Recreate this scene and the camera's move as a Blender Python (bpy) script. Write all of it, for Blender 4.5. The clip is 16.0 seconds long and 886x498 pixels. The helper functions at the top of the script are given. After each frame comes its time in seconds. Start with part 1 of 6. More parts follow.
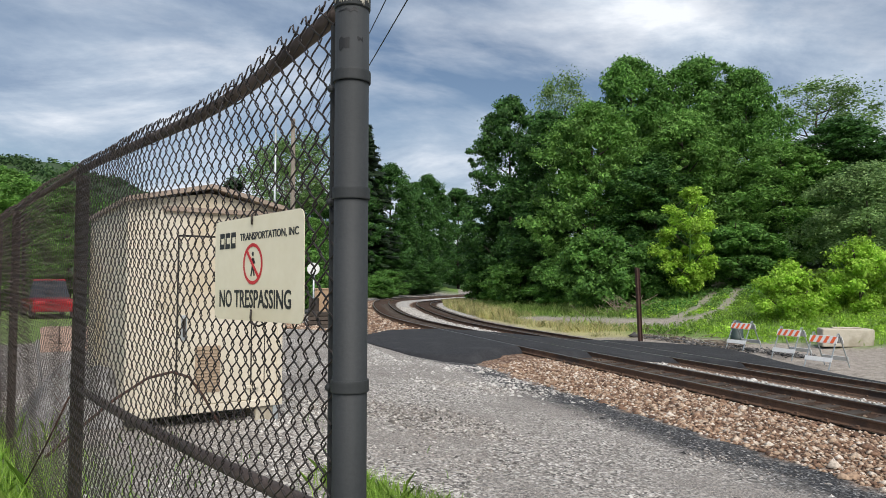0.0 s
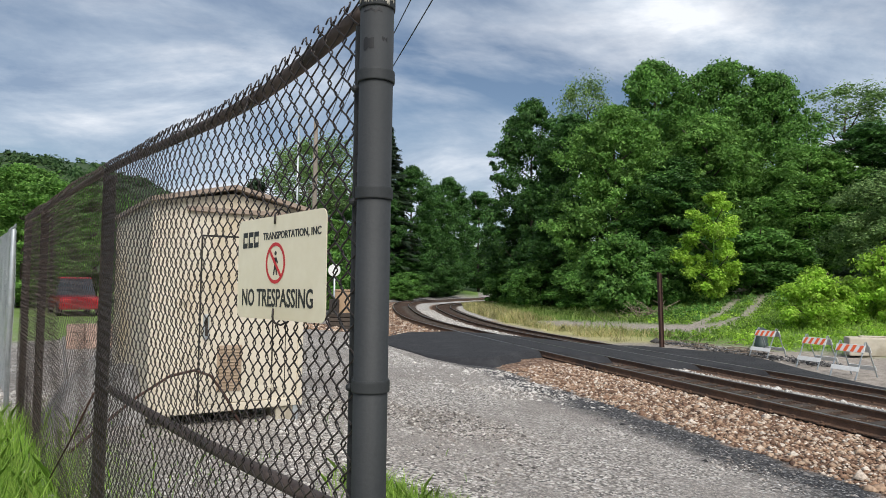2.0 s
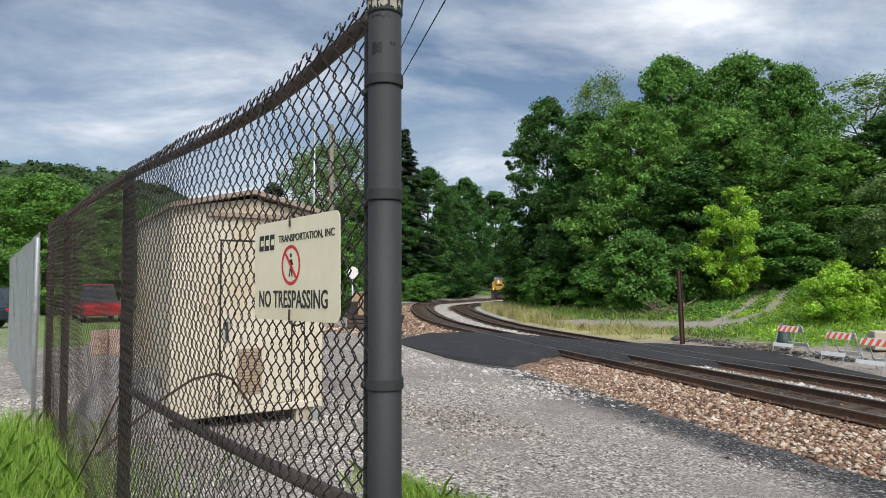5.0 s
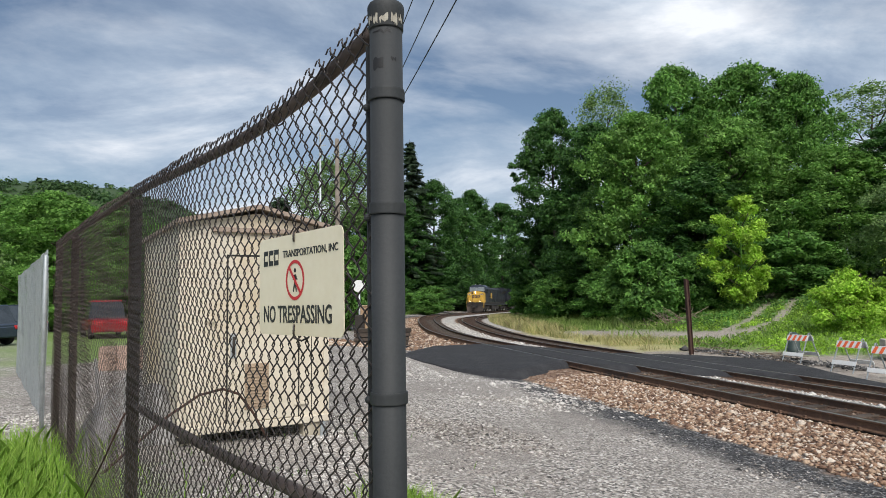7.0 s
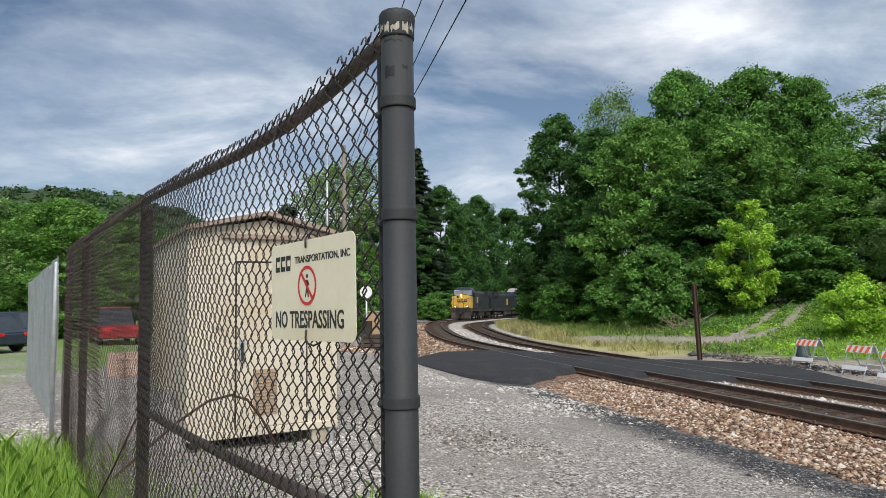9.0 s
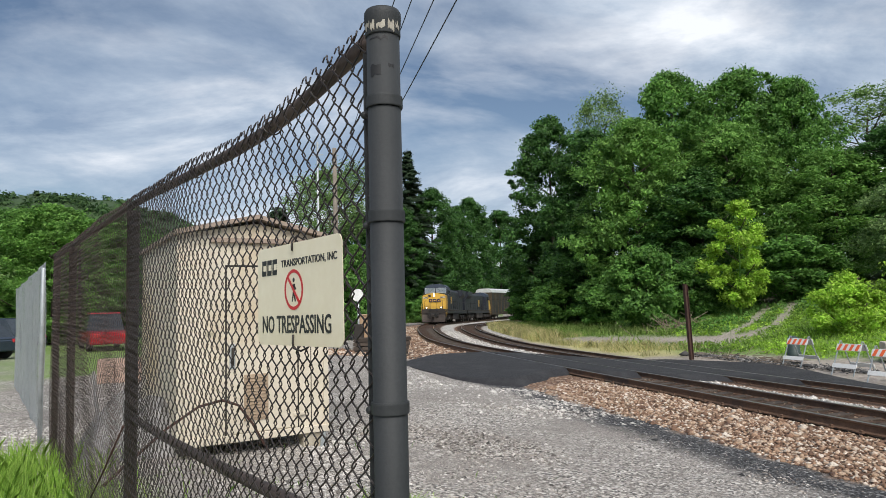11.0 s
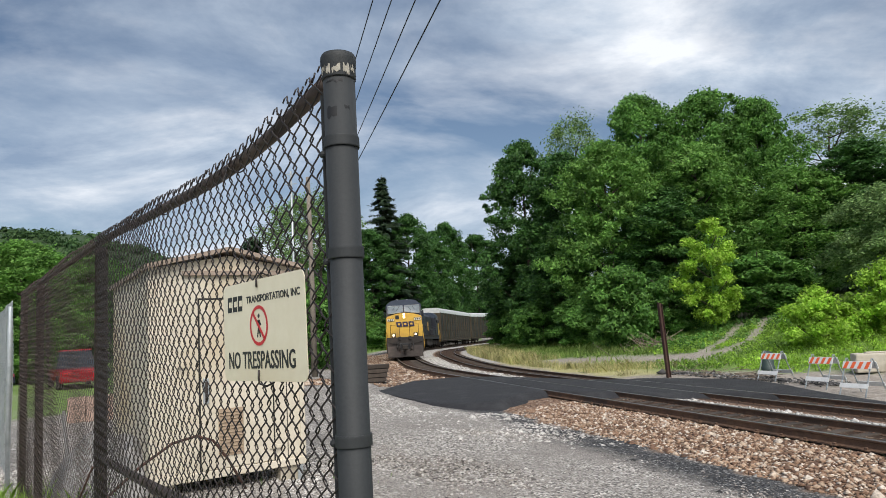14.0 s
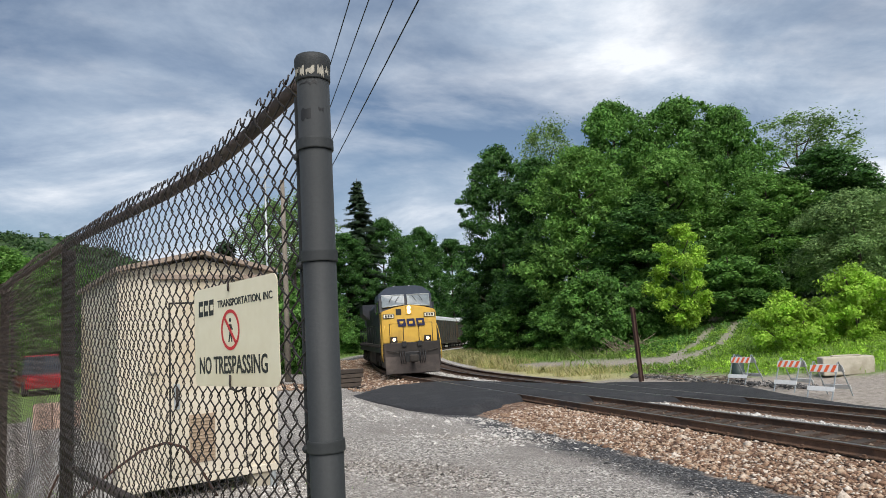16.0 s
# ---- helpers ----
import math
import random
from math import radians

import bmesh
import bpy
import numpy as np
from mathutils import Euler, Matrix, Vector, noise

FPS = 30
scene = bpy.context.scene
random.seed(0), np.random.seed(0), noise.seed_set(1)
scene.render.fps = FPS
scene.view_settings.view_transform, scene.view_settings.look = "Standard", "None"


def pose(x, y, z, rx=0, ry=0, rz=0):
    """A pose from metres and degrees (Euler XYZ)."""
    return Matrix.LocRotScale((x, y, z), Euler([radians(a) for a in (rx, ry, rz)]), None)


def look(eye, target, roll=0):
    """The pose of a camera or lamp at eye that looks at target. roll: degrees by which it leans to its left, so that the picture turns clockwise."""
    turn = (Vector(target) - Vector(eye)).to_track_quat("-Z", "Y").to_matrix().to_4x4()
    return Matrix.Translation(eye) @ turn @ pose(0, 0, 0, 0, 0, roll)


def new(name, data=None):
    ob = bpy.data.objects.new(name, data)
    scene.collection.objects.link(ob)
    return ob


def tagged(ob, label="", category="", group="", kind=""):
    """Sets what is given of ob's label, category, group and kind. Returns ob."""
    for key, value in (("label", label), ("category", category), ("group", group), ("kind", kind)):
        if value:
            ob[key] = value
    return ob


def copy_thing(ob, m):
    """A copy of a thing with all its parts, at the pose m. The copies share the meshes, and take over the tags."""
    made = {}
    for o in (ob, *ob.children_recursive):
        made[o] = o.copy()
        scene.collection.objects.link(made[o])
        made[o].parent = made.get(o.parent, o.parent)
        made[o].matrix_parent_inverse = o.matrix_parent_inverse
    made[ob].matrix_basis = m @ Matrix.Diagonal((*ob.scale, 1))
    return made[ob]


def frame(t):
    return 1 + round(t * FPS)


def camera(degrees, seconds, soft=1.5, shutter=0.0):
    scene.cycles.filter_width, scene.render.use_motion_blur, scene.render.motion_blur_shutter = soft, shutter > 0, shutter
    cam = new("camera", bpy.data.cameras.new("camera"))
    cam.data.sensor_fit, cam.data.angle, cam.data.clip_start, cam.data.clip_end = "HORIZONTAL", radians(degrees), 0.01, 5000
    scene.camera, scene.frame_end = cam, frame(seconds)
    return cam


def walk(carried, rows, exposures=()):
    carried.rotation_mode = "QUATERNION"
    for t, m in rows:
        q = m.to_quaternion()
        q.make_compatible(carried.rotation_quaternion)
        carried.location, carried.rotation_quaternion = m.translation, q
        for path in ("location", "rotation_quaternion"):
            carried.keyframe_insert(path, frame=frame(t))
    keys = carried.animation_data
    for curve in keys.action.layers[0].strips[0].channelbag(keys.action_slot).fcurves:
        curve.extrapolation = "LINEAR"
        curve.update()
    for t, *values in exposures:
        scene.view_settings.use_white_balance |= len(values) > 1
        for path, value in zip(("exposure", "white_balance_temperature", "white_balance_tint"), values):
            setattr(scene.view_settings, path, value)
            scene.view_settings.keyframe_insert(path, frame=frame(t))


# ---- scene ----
cam = camera(67.0, 16.0, soft=0.9)
# seconds, place, yaw, pitch and roll of the hand-held camera
PATH = [
(0.0, -0.006, 0.024, 1.663, -0.03, 2.80, 0.03),
(0.5, -0.006, 0.023, 1.660, 0.89, 3.12, 0.89),
(1.0, -0.009, 0.028, 1.658, 1.19, 2.65, 0.95),
(1.5, -0.009, 0.030, 1.657, 1.04, 3.08, 0.90),
(2.0, -0.010, 0.030, 1.659, 1.72, 3.03, 0.75),
(2.5, -0.012, 0.023, 1.658, 1.82, 3.35, 0.79),
(3.0, -0.015, 0.022, 1.656, 2.49, 3.70, 0.93),
(3.5, -0.013, 0.015, 1.653, 4.06, 3.86, 1.57),
(4.0, -0.008, 0.011, 1.652, 3.65, 3.10, 1.08),
(6.5, 0.019, -0.001, 1.657, 3.51, 3.11, -1.29),
(7.0, 0.013, 0.006, 1.656, 3.75, 4.16, -0.86),
(7.5, 0.005, 0.020, 1.655, 4.39, 4.46, -0.72),
(8.0, 0.007, -0.010, 1.655, 4.14, 4.59, -0.90),
(8.5, 0.004, -0.023, 1.655, 4.43, 4.83, -0.83),
(9.0, 0.004, -0.011, 1.654, 4.31, 4.66, -1.02),
(11.5, 0.010, 0.021, 1.656, 3.34, 4.87, -1.68),
(12.0, 0.011, 0.017, 1.655, 2.99, 4.90, -1.62),
(12.5, 0.012, 0.017, 1.654, 3.56, 5.38, -0.77),
(13.0, 0.024, -0.003, 1.666, 3.04, 5.01, -0.15),
(13.5, 0.038, -0.017, 1.671, 2.17, 6.76, -1.61),
(14.0, 0.053, -0.025, 1.668, 1.50, 6.90, -3.37),
(14.5, 0.052, -0.040, 1.667, 1.91, 7.28, -3.44),
(15.0, 0.048, -0.035, 1.664, 0.35, 6.92, -2.66),
(15.5, 0.046, -0.033, 1.665, 0.09, 7.48, -2.74),
(16.0, 0.055, -0.021, 1.667, -0.65, 7.15, -3.44),
]
walk(cam, [(t, pose(x, y, z, 90 + p, 0, w) @ pose(0, 0, 0, 0, 0, r)) for t, x, y, z, w, p, r in PATH])

# ---------------------------------------------------------------- sky and sun
SUN_EL, SUN_AZ = radians(48), radians(166)


def make_world():
    w = bpy.data.worlds.new("overcast_sky")
    scene.world = w
    w.use_nodes = True
    nt = w.node_tree
    N, L = nt.nodes, nt.links
    N.clear()
    out, bg = N.new("ShaderNodeOutputWorld"), N.new("ShaderNodeBackground")
    sky = N.new("ShaderNodeTexSky")
    sky.sky_type, sky.sun_disc, sky.sun_elevation, sky.sun_rotation = "NISHITA", False, SUN_EL, SUN_AZ
    tc, sep = N.new("ShaderNodeTexCoord"), N.new("ShaderNodeSeparateXYZ")
    L.new(tc.outputs["Generated"], sep.inputs[0])

    def math_node(op, a, b):
        m = N.new("ShaderNodeMath")
        m.operation = op
        for i, v in enumerate((a, b)):
            if isinstance(v, (int, float)):
                m.inputs[i].default_value = v
            else:
                L.new(v, m.inputs[i])
        return m.outputs[0]

    up = math_node("ADD", math_node("MAXIMUM", sep.outputs[2], 0.0), 0.24)
    flat = N.new("ShaderNodeCombineXYZ")
    L.new(math_node("DIVIDE", sep.outputs[0], up), flat.inputs[0])
    L.new(math_node("DIVIDE", sep.outputs[1], up), flat.inputs[1])
    big, fine = N.new("ShaderNodeTexNoise"), N.new("ShaderNodeTexNoise")
    for n, sc, det, rough in ((big, 0.75, 9, 0.56), (fine, 1.9, 10, 0.62)):
        n.inputs["Scale"].default_value, n.inputs["Detail"].default_value, n.inputs["Roughness"].default_value = sc, det, rough
        n.inputs["Distortion"].default_value = 0.35
    mp = N.new("ShaderNodeMapping")
    mp.inputs["Location"].default_value, mp.inputs["Scale"].default_value = (2.6, 1.1, 0.0), (0.85, 1.1, 1.0)
    L.new(flat.outputs[0], mp.inputs[0])
    L.new(mp.outputs[0], big.inputs["Vector"])
    L.new(mp.outputs[0], fine.inputs["Vector"])
    cover = N.new("ShaderNodeValToRGB")
    cover.color_ramp.elements[0].position, cover.color_ramp.elements[1].position = 0.42, 0.60
    # the cloud deck thickens towards the right of the lot
    bank = math_node("MULTIPLY", sep.outputs[0], 0.05)
    L.new(math_node("ADD", big.outputs["Fac"], bank), cover.inputs[0])
    tone = N.new("ShaderNodeValToRGB")
    e = tone.color_ramp.elements
    e[0].position, e[0].color = 0.33, (0.27, 0.35, 0.48, 1)
    e[1].position, e[1].color = 0.66, (0.84, 0.87, 0.92, 1)
    mid = e.new(0.48)
    mid.color = (0.47, 0.55, 0.66, 1)
    L.new(math_node("ADD", fine.outputs["Fac"], bank), tone.inputs[0])
    tint = N.new("ShaderNodeMix")
    tint.data_type = "RGBA"
    tint.inputs["Factor"].default_value = 1.0
    tint.blend_type = "MULTIPLY"
    L.new(sky.outputs[0], tint.inputs["A"])
    tint.inputs["B"].default_value = (0.08, 0.08, 0.08, 1)
    mix = N.new("ShaderNodeMix")
    mix.data_type = "RGBA"
    L.new(cover.outputs[0], mix.inputs["Factor"])
    L.new(tint.outputs["Result"], mix.inputs["A"])
    L.new(tone.outputs[0], mix.inputs["B"])
    L.new(mix.outputs["Result"], bg.inputs[0])
    bg.inputs[1].default_value = 1.0
    L.new(bg.outputs[0], out.inputs[0])


make_world()
sun = new("sun", bpy.data.lights.new("sun", "SUN"))
sun.data.energy, sun.data.angle, sun.data.color = 3.5, radians(38), (1.0, 0.96, 0.9)
sun.matrix_world = look((0, 0, 0), (-math.sin(SUN_AZ) * math.cos(SUN_EL), -math.cos(SUN_AZ) * math.cos(SUN_EL), -math.sin(SUN_EL)))
scene.view_settings.exposure = 0.2


# ---------------------------------------------------------------- materials
def mat(name, c1, c2, scale=8.0, rough=0.6, metal=0.0, bump=0.2, fine=60.0, c3=None, spread=0.18, detail=6, var=0.0):
    """Two-scale noise colour with a fine bump; c3 is a stain colour at a larger scale; var: brightness change from piece to piece."""
    m = bpy.data.materials.new(name)
    m.use_nodes = True
    nt = m.node_tree
    N, L = nt.nodes, nt.links
    b = N["Principled BSDF"]
    tc = N.new("ShaderNodeTexCoord")
    n1, n2, n3 = (N.new("ShaderNodeTexNoise") for _ in range(3))
    for n, s in ((n1, scale), (n2, fine), (n3, scale * 0.17)):
        n.inputs["Scale"].default_value, n.inputs["Detail"].default_value = s, detail
        n.inputs["Roughness"].default_value = 0.62
        L.new(tc.outputs["Object"], n.inputs["Vector"])
    r = N.new("ShaderNodeValToRGB")
    r.color_ramp.elements[0].position, r.color_ramp.elements[1].position = 0.5 - spread, 0.5 + spread
    r.color_ramp.elements[0].color, r.color_ramp.elements[1].color = (*c1, 1), (*c2, 1)
    mx = N.new("ShaderNodeMath")
    mx.operation = "MULTIPLY_ADD"
    mx.inputs[1].default_value = 0.45
    L.new(n2.outputs["Fac"], mx.inputs[0])
    ad = N.new("ShaderNodeMath")
    ad.operation = "MULTIPLY"
    ad.inputs[1].default_value = 0.55
    L.new(n1.outputs["Fac"], ad.inputs[0])
    L.new(ad.outputs[0], mx.inputs[2])
    L.new(mx.outputs[0], r.inputs[0])
    col = r.outputs[0]
    if c3:
        r3 = N.new("ShaderNodeValToRGB")
        r3.color_ramp.elements[0].position, r3.color_ramp.elements[1].position = 0.5, 0.64
        L.new(n3.outputs["Fac"], r3.inputs[0])
        mi = N.new("ShaderNodeMix")
        mi.data_type = "RGBA"
        L.new(r3.outputs[0], mi.inputs["Factor"])
        L.new(col, mi.inputs["A"])
        mi.inputs["B"].default_value = (*c3, 1)
        col = mi.outputs["Result"]
    if var:
        oi, hs = N.new("ShaderNodeObjectInfo"), N.new("ShaderNodeHueSaturation")
        mr = N.new("ShaderNodeMapRange")
        mr.inputs["To Min"].default_value, mr.inputs["To Max"].default_value = 1 - var, 1 + var
        L.new(oi.outputs["Random"], mr.inputs["Value"])
        L.new(mr.outputs[0], hs.inputs["Value"])
        L.new(col, hs.inputs["Color"])
        col = hs.outputs[0]
    L.new(col, b.inputs["Base Color"])
    b.inputs["Roughness"].default_value, b.inputs["Metallic"].default_value = rough, metal
    if bump:
        bp = N.new("ShaderNodeBump")
        bp.inputs["Strength"].default_value, bp.inputs["Distance"].default_value = bump, 0.01
        L.new(n2.outputs["Fac"], bp.inputs["Height"])
        L.new(bp.outputs[0], b.inputs["Normal"])
    return m


def plain(name, c, rough=0.5, metal=0.0):
    return mat(name, tuple(v * 0.88 for v in c), tuple(min(1, v * 1.1) for v in c), 6, rough, metal, 0.05, 90)


def glow(name, c, strength):
    m = bpy.data.materials.new(name)
    m.use_nodes = True
    b = m.node_tree.nodes["Principled BSDF"]
    b.inputs["Base Color"].default_value = (*c, 1)
    b.inputs["Emission Color"].default_value, b.inputs["Emission Strength"].default_value = (*c, 1), strength
    return m


def island_mat(name, stops, rough=0.8, translucent=0.0, bump=0.0, scale=40.0):
    """Colour by piece (Random Per Island), for leaves, blades and stones."""
    m = bpy.data.materials.new(name)
    m.use_nodes = True
    nt = m.node_tree
    N, L = nt.nodes, nt.links
    b = N["Principled BSDF"]
    g = N.new("ShaderNodeNewGeometry")
    r = N.new("ShaderNodeValToRGB")
    e = r.color_ramp.elements
    e[0].position, e[0].color = 0.0, (*stops[0], 1)
    e[1].position, e[1].color = 1.0, (*stops[-1], 1)
    for i, c in enumerate(stops[1:-1], 1):
        e.new(i / (len(stops) - 1)).color = (*c, 1)
    L.new(g.outputs["Random Per Island"], r.inputs[0])
    tc, n = N.new("ShaderNodeTexCoord"), N.new("ShaderNodeTexNoise")
    n.inputs["Scale"].default_value = scale
    L.new(tc.outputs["Object"], n.inputs["Vector"])
    hs, mr = N.new("ShaderNodeHueSaturation"), N.new("ShaderNodeMapRange")
    mr.inputs["From Min"].default_value, mr.inputs["From Max"].default_value = 0.3, 0.7
    mr.inputs["To Min"].default_value, mr.inputs["To Max"].default_value = 0.65, 1.35
    L.new(n.outputs["Fac"], mr.inputs["Value"])
    L.new(mr.outputs[0], hs.inputs["Value"])
    L.new(r.outputs[0], hs.inputs["Color"])
    L.new(hs.outputs[0], b.inputs["Base Color"])
    b.inputs["Roughness"].default_value = rough
    if translucent:
        b.inputs["Specular IOR Level"].default_value = 0.25
        t, mx = N.new("ShaderNodeBsdfTranslucent"), N.new("ShaderNodeMixShader")
        mx.inputs[0].default_value = translucent
        L.new(hs.outputs[0], t.inputs[0])
        L.new(b.outputs[0], mx.inputs[1])
        L.new(t.outputs[0], mx.inputs[2])
        L.new(mx.outputs[0], N["Material Output"].inputs[0])
    return m


def ground_mat():
    """Lot gravel, rail ballast, pale gravel, worn dirt and turf, divided by the distance d from the track and the length s along it."""
    m = bpy.data.materials.new("ground")
    m.use_nodes = True
    nt = m.node_tree
    N, L = nt.nodes, nt.links
    b = N["Principled BSDF"]
    tc = N.new("ShaderNodeTexCoord")

    def noise_tex(scale, detail=6.0, rough=0.6):
        n = N.new("ShaderNodeTexNoise")
        n.inputs["Scale"].default_value, n.inputs["Detail"].default_value, n.inputs["Roughness"].default_value = scale, detail, rough
        L.new(tc.outputs["Object"], n.inputs["Vector"])
        return n.outputs["Fac"]

    def cells(scale):
        v = N.new("ShaderNodeTexVoronoi")
        v.inputs["Scale"].default_value = scale
        L.new(tc.outputs["Object"], v.inputs["Vector"])
        return v

    def ramp(fac, *stops):
        r = N.new("ShaderNodeValToRGB")
        e = r.color_ramp.elements
        e[0].position, e[0].color = stops[0][0], (*stops[0][1], 1)
        e[1].position, e[1].color = stops[-1][0], (*stops[-1][1], 1)
        for p, c in stops[1:-1]:
            e.new(p).color = (*c, 1)
        L.new(fac, r.inputs[0])
        return r.outputs[0]

    def mixc(fac, a, c):
        x = N.new("ShaderNodeMix")
        x.data_type = "RGBA"
        for k, v in (("Factor", fac), ("A", a), ("B", c)):
            L.new(v, x.inputs[k])
        return x.outputs["Result"]

    def calc(op, a, c, clamp=False):
        x = N.new("ShaderNodeMath")
        x.operation, x.use_clamp = op, clamp
        for i, v in enumerate((a, c)):
            if isinstance(v, (int, float)):
                x.inputs[i].default_value = v
            else:
                L.new(v, x.inputs[i])
        return x.outputs[0]

    def attr(name):
        a = N.new("ShaderNodeAttribute")
        a.attribute_name = name
        return a.outputs["Fac"]

    wob = calc("MULTIPLY", calc("SUBTRACT", noise_tex(0.7, 8), 0.5), 2.2)
    d, s = calc("ADD", attr("d"), wob), calc("ADD", attr("s"), calc("MULTIPLY", wob, 2.0))

    def step(v, edge, soft):
        return calc("DIVIDE", calc("SUBTRACT", v, edge - soft / 2), soft, True)

    def between(v, lo, hi, soft):
        return calc("MULTIPLY", step(v, lo, soft), calc("SUBTRACT", 1.0, step(v, hi, soft)), True)

    stones = cells(34.0)
    lot = ramp(stones.outputs["Color"], (0.15, (0.065, 0.061, 0.057)), (0.45, (0.275, 0.25, 0.224)), (0.7, (0.52, 0.48, 0.435)), (0.92, (0.82, 0.785, 0.74)))
    worn = ramp(noise_tex(55.0, 5, 0.75), (0.36, (0.075, 0.071, 0.067)), (0.52, (0.28, 0.254, 0.228)), (0.66, (0.62, 0.575, 0.525)))
    lot = mixc(ramp(noise_tex(0.45, 9, 0.7), (0.42, (0, 0, 0)), (0.6, (1, 1, 1))), lot, worn)
    bst = cells(17.0)
    ballast = ramp(bst.outputs["Color"], (0.1, (0.05, 0.03, 0.022)), (0.4, (0.16, 0.092, 0.06)), (0.7, (0.28, 0.18, 0.12)), (0.95, (0.5, 0.42, 0.34)))
    pale = ramp(cells(30.0).outputs["Color"], (0.1, (0.25, 0.235, 0.215)), (0.9, (0.62, 0.60, 0.565)))
    oily = ramp(stones.outputs["Color"], (0.2, (0.02, 0.02, 0.022)), (0.7, (0.075, 0.075, 0.078)), (0.95, (0.36, 0.36, 0.35)))
    dirt = ramp(noise_tex(6.0, 10, 0.7), (0.3, (0.19, 0.165, 0.14)), (0.5, (0.34, 0.30, 0.26)), (0.72, (0.48, 0.43, 0.375)))
    turf = ramp(noise_tex(5.0, 10, 0.75), (0.3, (0.09, 0.16, 0.035)), (0.5, (0.16, 0.26, 0.06)), (0.7, (0.28, 0.36, 0.12)))
    straw = ramp(noise_tex(7.0, 10, 0.75), (0.3, (0.27, 0.28, 0.11)), (0.55, (0.45, 0.41, 0.20)), (0.75, (0.58, 0.50, 0.30)))
    c = mixc(between(d, -4.1, -2.95, 0.7), lot, oily)
    c = mixc(step(d, -3.0, 0.3), c, ballast)
    foul = ramp(noise_tex(14.0, 8, 0.7), (0.3, (0.022, 0.014, 0.01)), (0.55, (0.07, 0.042, 0.028)), (0.75, (0.17, 0.115, 0.08)))
    bed = calc("ADD", between(attr("d"), -0.85, 1.5, 0.2), between(attr("d"), 3.1, 5.9, 0.3), True)
    c = mixc(bed, c, foul)
    open_mid = calc("ADD", step(attr("s"), 25.2, 0.6), calc("MULTIPLY", between(d, 1.7, 2.6, 0.3), calc("SUBTRACT", 1.0, step(attr("s"), 15.4, 0.5))), True)
    midpale = calc("MULTIPLY", between(attr("d"), 1.5, 2.85, 0.25), open_mid)
    c = mixc(midpale, c, pale)
    far_pale = calc("MULTIPLY", between(attr("d"), 5.9, 9.5, 0.4), step(attr("s"), 46.0, 3.0))
    c = mixc(step(d, 6.1, 0.5), c, dirt)
    grassy = calc("MULTIPLY", step(d, 6.6, 0.8), step(s, 25.5, 2.0))
    c = mixc(grassy, c, straw)
    green = calc("MULTIPLY", step(d, 9.3, 1.6), step(s, 22.0, 4.0))
    c = mixc(green, c, turf)
    c = mixc(step(calc("ADD", d, calc("MULTIPLY", calc("MINIMUM", s, 21.0), 0.35)), 17.6, 1.2), c, turf)
    c = mixc(attr("lane"), c, dirt)
    c = mixc(far_pale, c, pale)
    c = mixc(attr("verge"), c, turf)
    L.new(c, b.inputs["Base Color"])
    b.inputs["Roughness"].default_value = 0.92
    b.inputs["Specular IOR Level"].default_value = 0.25
    bp = N.new("ShaderNodeBump")
    bp.inputs["Strength"].default_value, bp.inputs["Distance"].default_value = 0.7, 0.02
    L.new(stones.outputs["Distance"], bp.inputs["Height"])
    bp2 = N.new("ShaderNodeBump")
    bp2.inputs["Strength"].default_value, bp2.inputs["Distance"].default_value = 0.6, 0.05
    L.new(bst.outputs["Distance"], bp2.inputs["Height"])
    L.new(bp.outputs[0], bp2.inputs["Normal"])
    L.new(bp2.outputs[0], b.inputs["Normal"])
    return m


M_GROUND = ground_mat()
M_ASPHALT = mat("fresh_asphalt", (0.010, 0.010, 0.012), (0.030, 0.030, 0.033), 9, 0.88, 0, 0.8, 110, c3=(0.036, 0.036, 0.038))
M_RAIL = mat("rusty_rail", (0.075, 0.045, 0.030), (0.20, 0.115, 0.072), 5, 0.75, 0.05, 0.3, 50, c3=(0.07, 0.05, 0.04))
M_RAILTOP = mat("polished_rail_head", (0.20, 0.18, 0.17), (0.36, 0.33, 0.31), 3, 0.32, 0.8, 0.05, 40)
M_TIE = mat("creosoted_tie", (0.028, 0.021, 0.017), (0.085, 0.065, 0.05), 4, 0.9, 0, 0.5, 40, var=0.3)
M_POST = mat("dark_green_grey_coated_post", (0.016, 0.0185, 0.0195), (0.030, 0.033, 0.035), 5, 0.68, 0.0, 0.12, 120, c3=(0.026, 0.030, 0.032))
M_BROWNPIPE = mat("weathered_brown_coated_pipe", (0.042, 0.031, 0.027), (0.10, 0.074, 0.063), 6, 0.7, 0, 0.15, 70, c3=(0.135, 0.10, 0.085))
M_WIRE = mat("brown_coated_wire", (0.013, 0.010, 0.009), (0.045, 0.033, 0.028), 14, 0.45, 0.1, 0, 60)
# paler brown, for the fence panels beyond the first
M_WIRE_FAR = mat("paler_brown_wire", (0.034, 0.024, 0.020), (0.095, 0.066, 0.055), 14, 0.5, 0.05, 0, 60)
M_GALV = mat("galvanized_steel", (0.30, 0.33, 0.34), (0.55, 0.58, 0.59), 8, 0.45, 0.5, 0.05, 60)
M_CHIP = mat("bare_chipped_primer", (0.22, 0.20, 0.16), (0.46, 0.43, 0.36), 40, 0.7, 0, 0.2, 90)
M_SIGN = mat("aged_cream_sign_face", (0.70, 0.64, 0.47), (0.78, 0.73, 0.57), 3, 0.42, 0, 0.02, 30, c3=(0.62, 0.54, 0.36))
M_INK = plain("black_sign_ink", (0.012, 0.012, 0.013), 0.45)
